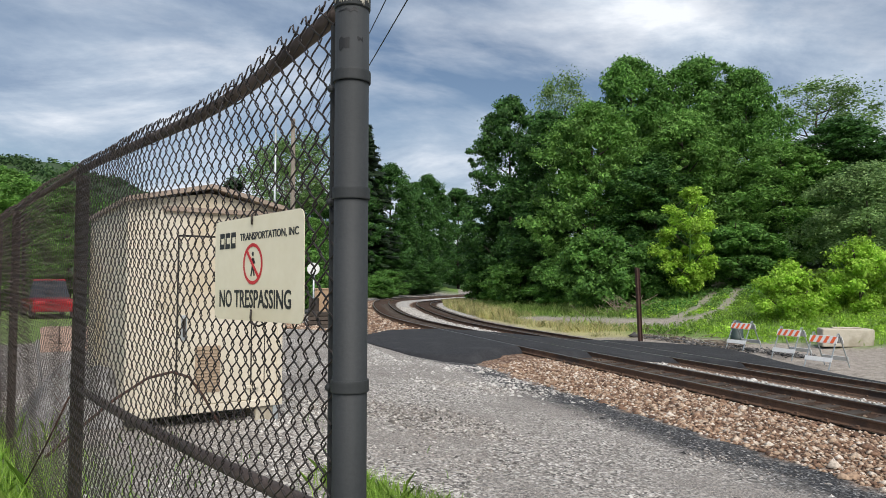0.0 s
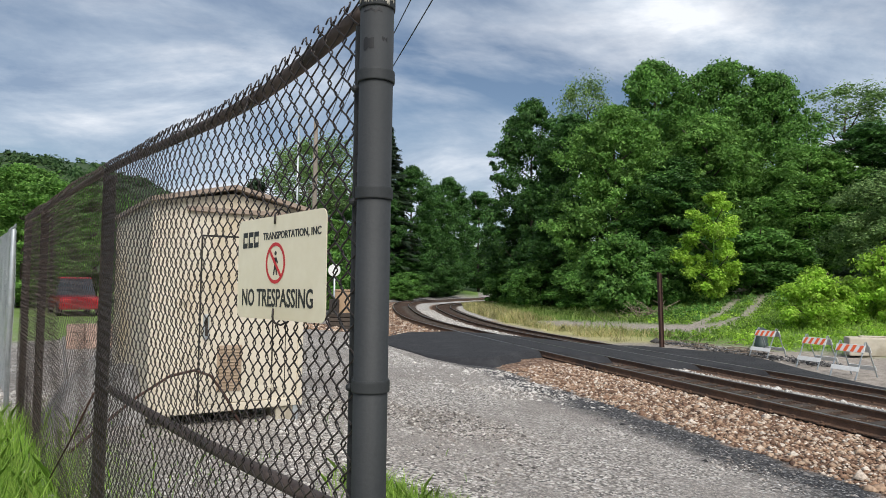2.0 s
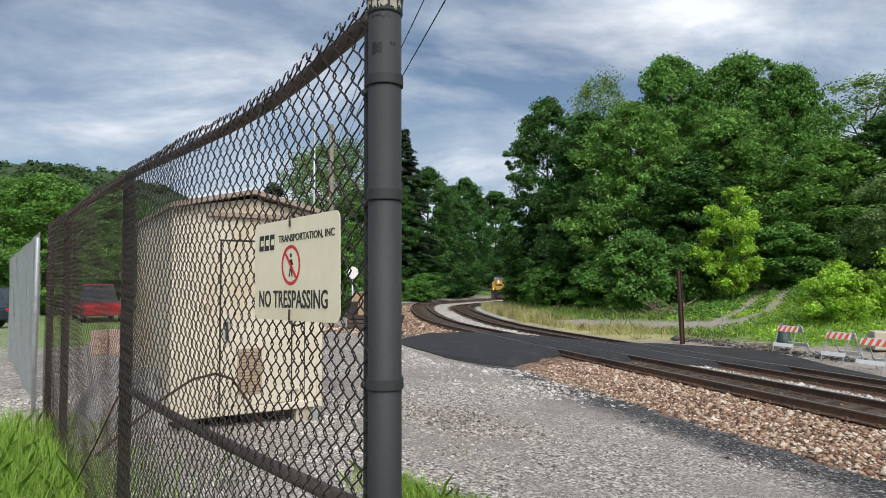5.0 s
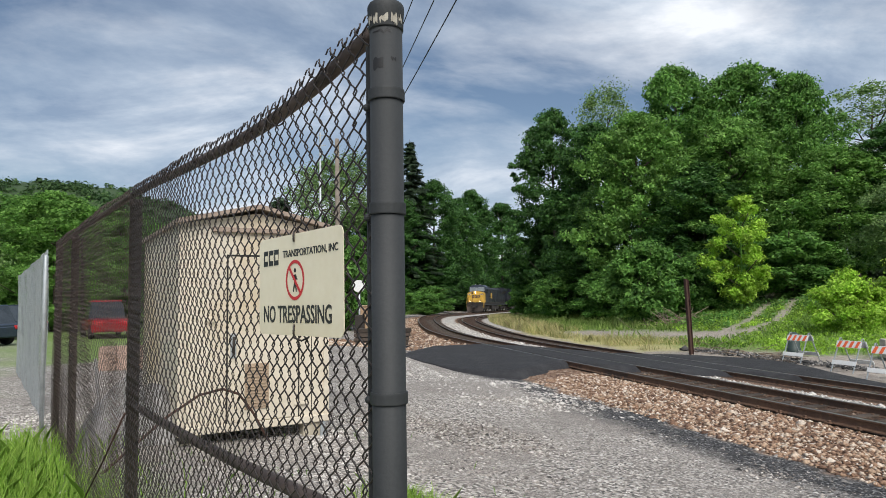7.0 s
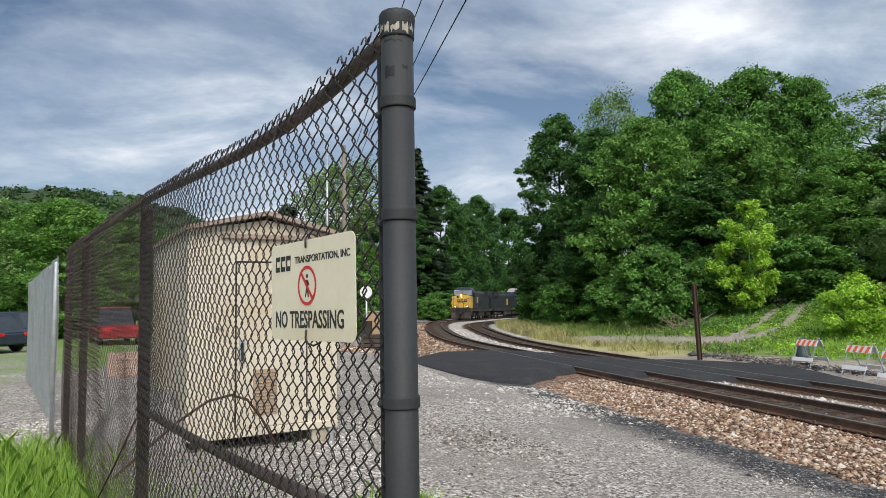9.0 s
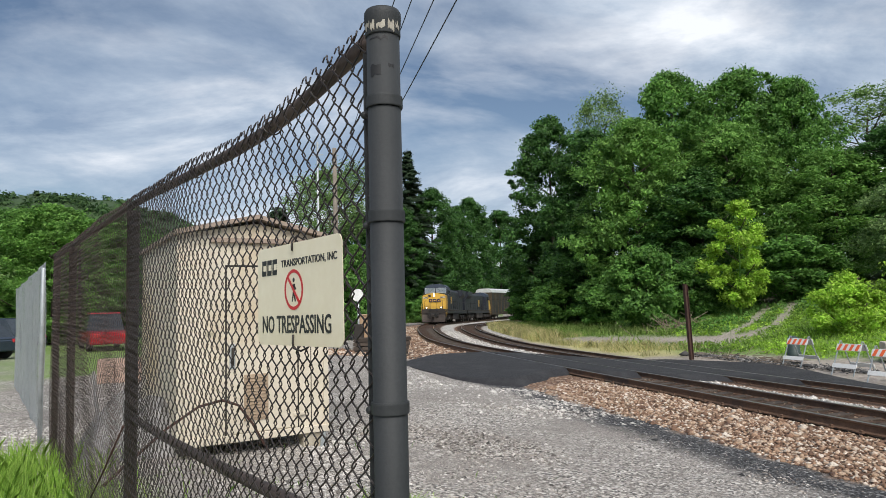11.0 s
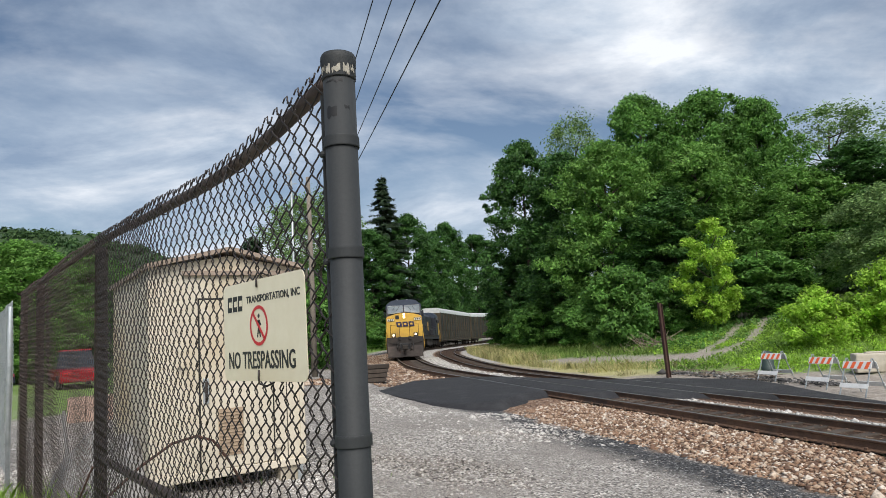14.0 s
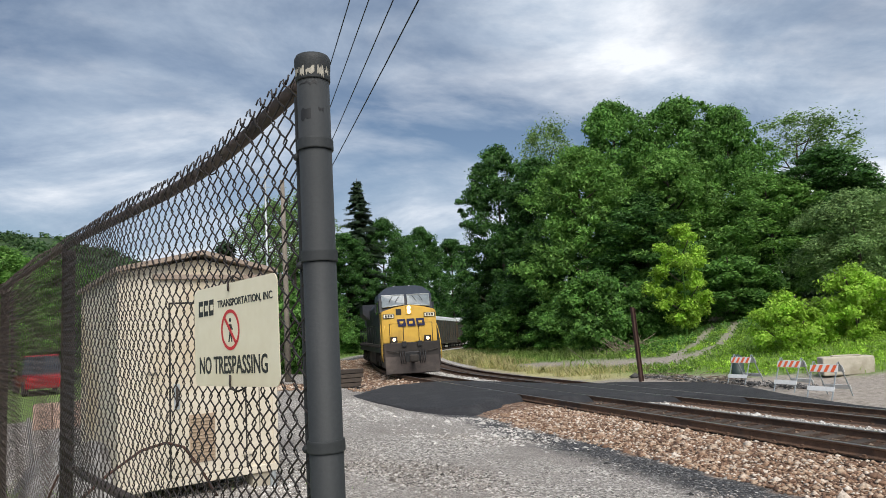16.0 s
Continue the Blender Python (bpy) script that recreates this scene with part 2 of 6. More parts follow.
M_RED = plain("red_sign_ink", (0.52, 0.022, 0.03), 0.45)
M_SHED = mat("cream_painted_shed_metal", (0.52, 0.46, 0.36), (0.66, 0.60, 0.49), 2.2, 0.55, 0, 0.08, 30, c3=(0.50, 0.40, 0.26))
M_SHEDTRIM = mat("brown_grey_shed_trim", (0.24, 0.18, 0.14), (0.38, 0.30, 0.24), 4, 0.7, 0, 0.2, 40)
M_SEAM = plain("dark_gap", (0.02, 0.018, 0.016), 0.9)
M_LOUVRE = mat("tan_louvre", (0.30, 0.22, 0.15), (0.44, 0.34, 0.24), 20, 0.7, 0, 0.2, 60)
M_CONC = mat("pale_concrete", (0.40, 0.36, 0.28), (0.56, 0.51, 0.42), 5, 0.9, 0, 0.4, 60, c3=(0.33, 0.29, 0.22))
M_WHITE = mat("white_paint", (0.62, 0.62, 0.61), (0.82, 0.82, 0.8), 9, 0.5, 0, 0.03, 50)
M_ORANGE = plain("reflective_orange", (0.80, 0.14, 0.045), 0.45)
M_BARK = mat("bark", (0.035, 0.026, 0.02), (0.11, 0.085, 0.068), 5, 0.95, 0, 0.8, 25)
M_POLE = mat("weathered_pole_wood", (0.13, 0.11, 0.09), (0.26, 0.225, 0.185), 4, 0.9, 0, 0.4, 30)
M_RUSTPOLE = mat("rusty_steel_post", (0.040, 0.022, 0.018), (0.095, 0.048, 0.035), 6, 0.85, 0.1, 0.3, 40)
M_CABLE = plain("black_cable", (0.012, 0.012, 0.013), 0.6)
M_TYRE = plain("black_rubber", (0.015, 0.015, 0.016), 0.85)
M_GLASS = mat("dark_window_glass", (0.02, 0.026, 0.032), (0.05, 0.06, 0.07), 3, 0.08, 0.0, 0, 20)
M_CABGLASS = mat("windshield_glass", (0.14, 0.17, 0.19), (0.24, 0.28, 0.31), 3, 0.12, 0.0, 0, 20)
M_ROOFBLUE = mat("faded_roof_blue", (0.022, 0.032, 0.055), (0.045, 0.06, 0.09), 3, 0.5, 0, 0.05, 40)
M_YELLOW = mat("faded_yellow_paint", (0.56, 0.33, 0.045), (0.68, 0.42, 0.065), 3, 0.5, 0, 0.05, 40, c3=(0.42, 0.25, 0.05))
M_BLUE = mat("dark_blue_paint", (0.006, 0.008, 0.015), (0.015, 0.018, 0.028), 3, 0.55, 0, 0.05, 40, c3=(0.024, 0.024, 0.026))
M_GRIME = mat("grimy_underframe", (0.014, 0.012, 0.010), (0.045, 0.037, 0.031), 4, 0.85, 0, 0.3, 40, c3=(0.08, 0.064, 0.054))
M_PILOT = mat("dusty_black_pilot", (0.010, 0.008, 0.007), (0.030, 0.023, 0.019), 3, 0.7, 0, 0.1, 40, c3=(0.05, 0.036, 0.03))
M_PLOUGH = mat("dusty_plough_steel", (0.022, 0.017, 0.015), (0.060, 0.046, 0.040), 3, 0.75, 0, 0.1, 40, c3=(0.10, 0.078, 0.066))
M_RACK = mat("dull_grey_rack_panel", (0.018, 0.019, 0.016), (0.045, 0.044, 0.036), 3, 0.7, 0.1, 0.2, 50, c3=(0.062, 0.050, 0.032))
M_RACKPOST = mat("brown_yellow_rack_post", (0.030, 0.024, 0.016), (0.075, 0.055, 0.030), 5, 0.7, 0, 0.1, 50)
M_RACKROOF = mat("white_rack_roof", (0.42, 0.44, 0.44), (0.60, 0.61, 0.60), 2, 0.55, 0, 0.1, 30)
M_RACKRED = plain("red_rack_end", (0.25, 0.02, 0.02), 0.6)
M_LAMP = glow("headlamp", (1.0, 0.74, 0.42), 3.5)

LEAF_MID = island_mat("leaf_mid_green", [(0.054, 0.138, 0.028), (0.108, 0.250, 0.048), (0.185, 0.365, 0.078)], 0.55, 0.35, scale=0.5)
LEAF_DARK = island_mat("leaf_dark_green", [(0.026, 0.074, 0.019), (0.053, 0.138, 0.031), (0.094, 0.210, 0.046)], 0.5, 0.28, scale=0.5)
LEAF_YEL = island_mat("leaf_yellow_green", [(0.074, 0.175, 0.033), (0.140, 0.295, 0.057), (0.225, 0.405, 0.092)], 0.55, 0.38, scale=0.5)
LEAF_BRIGHT = island_mat("leaf_bright_green", [(0.20, 0.38, 0.035), (0.33, 0.55, 0.055), (0.47, 0.68, 0.11)], 0.5, 0.4, scale=0.9)
LEAF_LOCUST = island_mat("leaf_light_green", [(0.11, 0.25, 0.05), (0.19, 0.38, 0.08), (0.29, 0.49, 0.13)], 0.55, 0.4, scale=0.6)
LEAF_LOW = island_mat("leaf_ground_cover", [(0.10, 0.19, 0.035), (0.18, 0.31, 0.055), (0.28, 0.42, 0.10)], 0.55, 0.38, scale=0.7)
LEAF_PALE = island_mat("leaf_grey_green", [(0.10, 0.18, 0.06), (0.17, 0.28, 0.09), (0.26, 0.38, 0.14)], 0.6, 0.35, scale=0.5)
NEEDLE = island_mat("needle_dark", [(0.020, 0.040, 0.022), (0.037, 0.066, 0.033), (0.061, 0.094, 0.046)], 0.6, 0.15, scale=0.6)
GRASS = island_mat("grass_blades", [(0.15, 0.28, 0.04), (0.28, 0.46, 0.07), (0.43, 0.60, 0.14)], 0.5, 0.4, scale=1.5)
DRY = island_mat("dry_grass_blades", [(0.30, 0.36, 0.12), (0.56, 0.52, 0.24), (0.78, 0.68, 0.40)], 0.6, 0.5, scale=0.6)
WEED = island_mat("weed_blades", [(0.09, 0.18, 0.035), (0.17, 0.30, 0.06), (0.28, 0.42, 0.11)], 0.5, 0.4, scale=0.6)
TALLWEED = island_mat("tall_weed_blades", [(0.18, 0.28, 0.06), (0.32, 0.44, 0.12), (0.48, 0.58, 0.22)], 0.55, 0.5, scale=0.6)
STONE_B = island_mat("ballast_stones", [(0.09, 0.052, 0.036), (0.20, 0.115, 0.072), (0.31, 0.20, 0.13), (0.42, 0.31, 0.22), (0.62, 0.55, 0.47)], 0.9, 0, scale=30)
STONE_F = island_mat("fouled_stones", [(0.025, 0.018, 0.014), (0.06, 0.040, 0.028), (0.12, 0.08, 0.055), (0.24, 0.18, 0.13)], 0.9, 0, scale=30)
STONE_G = island_mat("lot_stones", [(0.05, 0.046, 0.043), (0.19, 0.166, 0.146), (0.375, 0.335, 0.296), (0.66, 0.63, 0.59)], 0.9, 0, scale=60)
STONE_D = island_mat("asphalt_spoil", [(0.02, 0.02, 0.021), (0.05, 0.048, 0.046), (0.12, 0.115, 0.11), (0.32, 0.30, 0.28)], 0.9, 0, scale=30)


# ---------------------------------------------------------------- building helpers
def data_of(name, verts, faces, mats, idx=None, smooth=False):
    me = bpy.data.meshes.new(name)
    me.from_pydata([tuple(map(float, v)) for v in verts], [], [tuple(map(int, f)) for f in faces])
    for m in mats if isinstance(mats, (list, tuple)) else [mats]:
        me.materials.append(m)
    if idx is not None:
        me.polygons.foreach_set("material_index", np.asarray(idx, dtype=np.int32))
    if smooth:
        me.polygons.foreach_set("use_smooth", [True] * len(me.polygons))
    me.update()
    return me


def quads_mesh(name, V, material, n=4, mats=None):
    """A mesh from an array of separate n-gons: V has the shape (count, n, 3)."""
    k = len(V)
    me = bpy.data.meshes.new(name)
    me.vertices.add(k * n)
    me.vertices.foreach_set("co", np.asarray(V, dtype=np.float32).ravel())
    me.loops.add(k * n)
    me.loops.foreach_set("vertex_index", np.arange(k * n, dtype=np.int32))
    me.polygons.add(k)
    me.polygons.foreach_set("loop_start", np.arange(0, k * n, n, dtype=np.int32))
    me.materials.append(material)
    me.update(calc_edges=True)
    return me


def part(name, bm, material, parent, label="", smooth=False):
    """One bmesh as one mesh object under a thing or part."""
    me = bpy.data.meshes.new(name)
    bm.to_mesh(me)
    bm.free()
    for m in material if isinstance(material, (list, tuple)) else [material]:
        me.materials.append(m)
    if smooth:
        me.polygons.foreach_set("use_smooth", [True] * len(me.polygons))
    ob = new(name, me)
    ob.parent = parent
    return tagged(ob, label)


def hung(name, me, parent, label=""):
    ob = new(name, me)
    ob.parent = parent
    return tagged(ob, label)


def box(bm, x0, x1, y0, y1, z0, z1, bevel=0.0, m=None, taper=None):
    r = bmesh.ops.create_cube(bm, size=1.0)
    vs = r["verts"]
    for v in vs:
        v.co = Vector(((x0 + x1) / 2 + v.co.x * (x1 - x0), (y0 + y1) / 2 + v.co.y * (y1 - y0), (z0 + z1) / 2 + v.co.z * (z1 - z0)))
    if bevel:
        es = list({e for v in vs for e in v.link_edges})
        g = bmesh.ops.bevel(bm, geom=es, offset=bevel, segments=2, affect="EDGES", profile=0.5)
        vs = list({v for f in g["faces"] for v in f.verts} | {v for v in vs if v.is_valid})
    if m is not None:
        bmesh.ops.transform(bm, matrix=m, verts=[v for v in vs if v.is_valid])
    return vs


def bx(*a, bevel=0.0, m=None):
    bm = bmesh.new()
    box(bm, *a, bevel=bevel, m=m)
    return bm


def tube_data(points, radius, sides=8, caps=True):
    """Vertices and faces of a tube along points; radius may be a list."""
    P = np.asarray(points, float)
    n = len(P)
    R = np.full(n, radius) if np.isscalar(radius) else np.asarray(radius, float)
    T = np.gradient(P, axis=0)
    T /= np.linalg.norm(T, axis=1)[:, None] + 1e-12
    ref = np.array((0, 0, 1.0)) if abs(T[:, 2]).mean() < 0.8 else np.array((1.0, 0.13, 0))
    A = np.cross(T, ref)
    A /= np.linalg.norm(A, axis=1)[:, None] + 1e-12
    B = np.cross(T, A)
    ang = np.linspace(0, 2 * np.pi, sides, endpoint=False)
    V = (P[:, None] + R[:, None, None] * (np.cos(ang)[None, :, None] * A[:, None] + np.sin(ang)[None, :, None] * B[:, None])).reshape(-1, 3)
    i, j = np.meshgrid(np.arange(n - 1), np.arange(sides), indexing="ij")
    F = np.stack([i * sides + j, i * sides + (j + 1) % sides, (i + 1) * sides + (j + 1) % sides, (i + 1) * sides + j], -1).reshape(-1, 4)
    faces = [tuple(f) for f in F]
    if caps:
        faces += [tuple(range(sides))[::-1], tuple(range((n - 1) * sides, n * sides))]
    return V, faces


def tube(name, points, radius, material, parent=None, sides=8, label=""):
    V, F = tube_data(points, radius, sides)
    ob = new(name, data_of(name, V, F, material, smooth=True))
    ob.parent = parent
    return tagged(ob, label)


def tubes(name, runs, material, parent=None, sides=6, label=""):
    VV, FF, k = [], [], 0
    for pts, r in runs:
        V, F = tube_data(pts, r, sides)
        VV.append(V)
        FF += [tuple(v + k for v in f) for f in F]
        k += len(V)
    ob = new(name, data_of(name, np.concatenate(VV), FF, material, smooth=True))
    ob.parent = parent
    return tagged(ob, label)


def holder(name, m=None, **tags):
    ob = new(name)
    if m is not None:
        ob.matrix_basis = m
    return tagged(ob, **tags)


# ---------------------------------------------------------------- the line of the two tracks
STEP = 0.25
TS = np.arange(-40, 400, STEP)
TK = np.interp(TS, [8, 16, 21, 26, 31, 37, 44, 52, 60, 72, 85, 100, 125, 160],
               [-0.0003, 0.00102, 0.00275, -0.0005, 0.00817, 0.0141, 0.00601, 0.00206, 0.0035, 0.01174, 0.00281, 0.00332, 0.0055, 0.006])
I0 = int(40 / STEP)
TH = -np.cumsum(TK) * STEP
TH = TH - TH[I0] + 0.33
TX, TY = np.cumsum(-np.sin(TH)) * STEP, np.cumsum(np.cos(TH)) * STEP
TX, TY = TX + 8.979 - TX[I0], TY + 5.010 - TY[I0]


def on_track(s, d=0.0):
    """x, y and heading (to the left of +y) at the length s and the offset d to the right of the near track's middle."""
    x, y, h = (np.interp(s, TS, a) for a in (TX, TY, TH))
    return x + np.cos(h) * d, y + np.sin(h) * d, h


def track_coords(x, y):
    """s and d of ground points."""
    x, y = np.ravel(x), np.ravel(y)
    s, d = np.empty(len(x)), np.empty(len(x))
    for a in range(0, len(x), 4000):
        q = slice(a, a + 4000)
        i = ((x[q, None] - TX[::4]) ** 2 + (y[q, None] - TY[::4]) ** 2).argmin(1) * 4
        along = (x[q] - TX[i]) * -np.sin(TH[i]) + (y[q] - TY[i]) * np.cos(TH[i])
        s[q] = TS[i] + along
        d[q] = (x[q] - TX[i]) * np.cos(TH[i]) + (y[q] - TY[i]) * np.sin(TH[i])
    return s, d


def grade(s):
    """How far the line falls beyond the curve."""
    return np.interp(s, [78, 95, 110, 130], [0, -0.3, -0.5, -0.7])


def height(s, d):
    """The ground's height: the lot falls to the tracks, the second track lies lower, the far side rises into a wooded bank."""
    z = np.interp(d, [-60, -13, -9.5, -4.4, -3.1, -1.7, 1.0, 2.6, 4.0, 6.4, 8.0, 11, 14, 22, 32, 50, 90],
                  [0.1, -0.02, -0.08, -0.55, -0.66, -0.585, -0.62, -0.78, -0.90, -0.97, -0.90, -0.75, -0.35, 1.0, 2.8, 5.0, 9.0])
    out = np.clip((-d - 9) / 30, 0, 1) * np.clip((s - 70) / 40, 0, 1) * 3.0
    return z + out + grade(s) * np.interp(np.abs(d), [14, 30], [1, 0])


def ground_z(x, y):
    s, d = track_coords([x], [y])
    return float(height(s, d)[0])


LANE = [(6.0, 46.0), (7.6, 42.5), (10.0, 38.2), (12.3, 36.0), (15.0, 38.2), (17.6, 42.4), (20.0, 47.0), (23.0, 54.0)]


def lane_at(x, y):
    """How far a ground point lies on the dirt lane that crosses the flat and climbs into the wood in two ruts (0 to 1)."""
    x, y = np.asarray(x, float), np.asarray(y, float)
    best, along = np.full(x.shape, 1e9), np.zeros(x.shape)
    run = 0.0
    for (ax, ay), (bx_, by_) in zip(LANE, LANE[1:]):
        ux, uy = bx_ - ax, by_ - ay
        l = math.hypot(ux, uy)
        t = np.clip(((x - ax) * ux + (y - ay) * uy) / l ** 2, 0, 1)
        q = np.hypot(x - ax - t * ux, y - ay - t * uy)
        along = np.where(q < best, run + t * l, along)
        best = np.minimum(best, q)
        run += l
    flat = np.clip(1.5 - best / 1.9, 0, 1)
    ruts = np.clip(1.4 - abs(best - 0.8) / 0.5, 0, 1) * 0.9
    k = np.clip((along - 12.5) / 2.5, 0, 1)
    return flat * (1 - k) + ruts * k


def make_ground():
    def axis(lo, hi, flo, fhi, fine, coarse):
        a = list(np.arange(flo, fhi, fine))
        v, st = flo, fine
        while v > lo:
            st = min(st * 1.18, coarse)
            v -= st
            a.insert(0, v)
        v, st = fhi, fine
        while v < hi:
            st = min(st * 1.18, coarse)
            v += st
            a.append(v)
        return np.array(a)

    xs, ys = axis(-1600, 1600, -10, 18, 0.35, 80), axis(-400, 2200, -1, 45, 0.35, 80)
    X, Y = np.meshgrid(xs, ys, indexing="ij")
    s, d = track_coords(X, Y)
    x, y = X.ravel(), Y.ravel()
    far = np.clip((np.hypot(x, y) - 220) / 300, 0, 1)
    z = height(s, np.clip(d, -200, 90)) * (1 - far) + far * 1.0
    rough = np.array([noise.noise((a * 0.45, b * 0.45, 0.3)) + 0.5 * noise.noise((a * 1.3, b * 1.3, 4.0)) if abs(a) < 60 and -5 < b < 110 else 0 for a, b in zip(x, y)])
    z = z + rough * np.interp(abs(d - 2), [0, 5, 8], [0.004, 0.012, 0.035])
    n, m = len(xs), len(ys)
    i, j = np.meshgrid(np.arange(n - 1), np.arange(m - 1), indexing="ij")
    F = np.stack([i * m + j, (i + 1) * m + j, (i + 1) * m + j + 1, i * m + j + 1], -1).reshape(-1, 4)
    me = data_of("ground", np.stack([x, y, z], -1), F, M_GROUND, smooth=True)
    lane = lane_at(x, y)
    fx, fy = x + 0.2, y - 1.45
    off = fx * 0.785 + fy * 0.62
    along = -fx * 0.62 + fy * 0.785
    verge = np.clip(1.0 - abs(off + 0.25) / 0.9, 0, 1) * (along > -3.5) * (along < 6.5) * 1.4
    verge = np.maximum(verge, np.clip((along - 13) / 2, 0, 1) * np.clip(-off / 2, 0, 1))
    verge = np.maximum(verge, (along > 20) * np.clip((off - (-2)) / 4, 0, 1) * (x < -11))
    verge = np.maximum(verge, (d < -9) * (s > 48) * 1.0)
    verge = np.clip(verge + rough * 0.35 * (verge > 0), 0, 1)
    for key, vals in (("s", s), ("d", d), ("lane", lane), ("verge", verge)):
        a = me.attributes.new(key, "FLOAT", "POINT")
        a.data.foreach_set("value", np.asarray(vals, dtype=np.float32))
    tagged(new("ground", me), "grey gravel lot falling to brown ballast with turf beyond", "ground", kind="structure")


make_ground()

RAILS = [(-0.75, -0.39), (0.75, -0.45), (4.41 - 0.75, -0.715), (4.41 + 0.75, -0.775)]
PROFILE = [(-0.07, -0.172), (0.07, -0.172), (0.07, -0.155), (0.012, -0.135), (0.012, -0.045), (0.036, -0.032), (0.036, -0.006), (0.026, 0.0),
           (-0.026, 0.0), (-0.036, -0.006), (-0.036, -0.032), (-0.012, -0.045), (-0.012, -0.135), (-0.07, -0.155)]


def make_rail(d, z, parent):
    ss = np.concatenate([np.arange(-30, 60, 0.8), np.arange(60, 395, 1.5)])
    x, y, h = on_track(ss, d)
    fall = grade(ss)
    V = [(x[i] + np.cos(h[i]) * a, y[i] + np.sin(h[i]) * a, z + b + fall[i]) for i in range(len(ss)) for a, b in PROFILE]
    k = len(PROFILE)
    F, idx = [], []
    for i in range(len(ss) - 1):
        for j in range(k):
            F.append((i * k + j, i * k + (j + 1) % k, (i + 1) * k + (j + 1) % k, (i + 1) * k + j))
            idx.append(1 if j in (6, 7, 8) else 0)
    hung("rail", data_of("rail", V, F, [M_RAIL, M_RAILTOP], idx), parent)


def make_tracks():
    tie = bx(-1.3, 1.3, -0.115, 0.115, -0.18, 0.0, bevel=0.012)
    me = bpy.data.meshes.new("tie")
    tie.to_mesh(me)
    tie.free()
    me.materials.append(M_TIE)
    clip = bpy.data.meshes.new("rail_anchor")
    cb = bmesh.new()
    box(cb, -0.13, 0.13, -0.06, 0.06, 0.0, 0.022, bevel=0.005)
    box(cb, -0.105, -0.06, -0.03, 0.03, 0.0, 0.055, bevel=0.008)
    box(cb, 0.06, 0.105, -0.03, 0.03, 0.0, 0.055, bevel=0.008)
    cb.to_mesh(clip)
    cb.free()
    clip.materials.append(M_RAIL)
    rng = random.Random(5)
    for k, (pair, mid) in enumerate(((RAILS[:2], 0.0), (RAILS[2:], 4.41))):
        track = holder("railway_track", label="rusty steel railway track on creosoted ties in ballast", category="railway track", group="tracks over the crossing", kind="structure")
        for d, z in pair:
            make_rail(d, z, track)
        bank = math.atan2(pair[1][1] - pair[0][1], 1.5)
        zc = (pair[0][1] + pair[1][1]) / 2 - 0.176
        for i in range(130):
            s = -7 + i * 0.56 + rng.uniform(-0.03, 0.03)
            if 15.6 < s < 25.5:
                continue
            x, y, h = on_track(s, mid)
            t = hung("tie", me, track)
            t.matrix_basis = Matrix.Translation((x, y, zc - 0.012)) @ Matrix.Rotation(h + rng.uniform(-0.02, 0.02), 4, "Z") @ Matrix.Rotation(-bank, 4, "Y").inverted()
            if s < 27:
                for d, z in pair:
                    x, y, h = on_track(s, d)
                    c = hung("rail_anchor", clip, track)
                    c.matrix_basis = Matrix.Translation((x, y, z - 0.172)) @ Matrix.Rotation(h, 4, "Z")


def asphalt_piece(name, near, far, d0, d1, zfun, parent, label=""):
    """A slab between two edges that run along d: near and far give s for d."""
    ds = np.linspace(d0, d1, max(3, int((d1 - d0) / 0.22)))
    rows, V, F = 26, [], []
    for d in ds:
        a, b = np.interp(d, *near), np.interp(d, *far)
        for r in range(rows):
            s = a + (b - a) * r / (rows - 1)
            if r in (0, rows - 1):
                s += 0.35 * noise.noise((d * 1.7, r * 0.3, 2.0)) + 0.15 * noise.noise((d * 6, r, 5.0))
            x, y, h = on_track(s, d)
            edge = min(r, rows - 1 - r) / 2.0
            z = float(zfun(s, d)) - (0.025 if edge < 1 else 0.0) + 0.006 * noise.noise((x, y, 0))
            if edge == 0:
                z = min(z - 0.08, float(height(s, d)) - 0.04)
            V.append((x, y, z))
    for i in range(len(ds) - 1):
        for r in range(rows - 1):
            F.append((i * rows + r, (i + 1) * rows + r, (i + 1) * rows + r + 1, i * rows + r + 1))
    hung(name, data_of(name, V, F, M_ASPHALT, smooth=True), parent, label)


def make_crossing():
    road = holder("road", label="fresh black asphalt laid over a level crossing", category="road", kind="structure")
    near = ([-5.0, -4.75, -4.5, -3.8, -3.0, -1.6, -0.8, 0.0, 2.1, 4.4, 5.2], [22.6, 19.5, 17.2, 16.2, 15.8, 17.0, 17.4, 15.9, 15.4, 15.6, 14.0])
    far = ([-5.0, -2.95, -0.85, 1.8, 4.7, 6.2], [24.0, 27.2, 27.0, 25.4, 23.9, 23.6])
    for d0, d1, fn in ((-5.0, -0.79, lambda s, d: np.interp(d, [-5, -4.2, -2.5, -0.8], [-0.50, -0.45, -0.41, -0.395])),
                       (-0.68, 0.70, lambda s, d: -0.418 - 0.04 * d),
                       (0.79, 3.62, lambda s, d: np.interp(d, [0.79, 2.2, 3.62], [-0.455, -0.575, -0.72])),
                       (3.73, 5.10, lambda s, d: -0.752 - 0.04 * (d - 4.4))):
        asphalt_piece("slab", near, far, d0, d1, fn, road)
    beyond_near = ([5.2, 5.5, 6.5, 7.7, 8.1], [3.0, 9.8, 13.5, 16.8, 18.5])
    beyond_far = ([5.2, 6.2, 7.4, 8.1], [24.0, 23.6, 21.6, 20.0])
    asphalt_piece("slab", beyond_near, beyond_far, 5.20, 8.1, lambda s, d: np.interp(d, [5.2, 8.1], [-0.785, -0.83]), road)


make_tracks()
make_crossing()


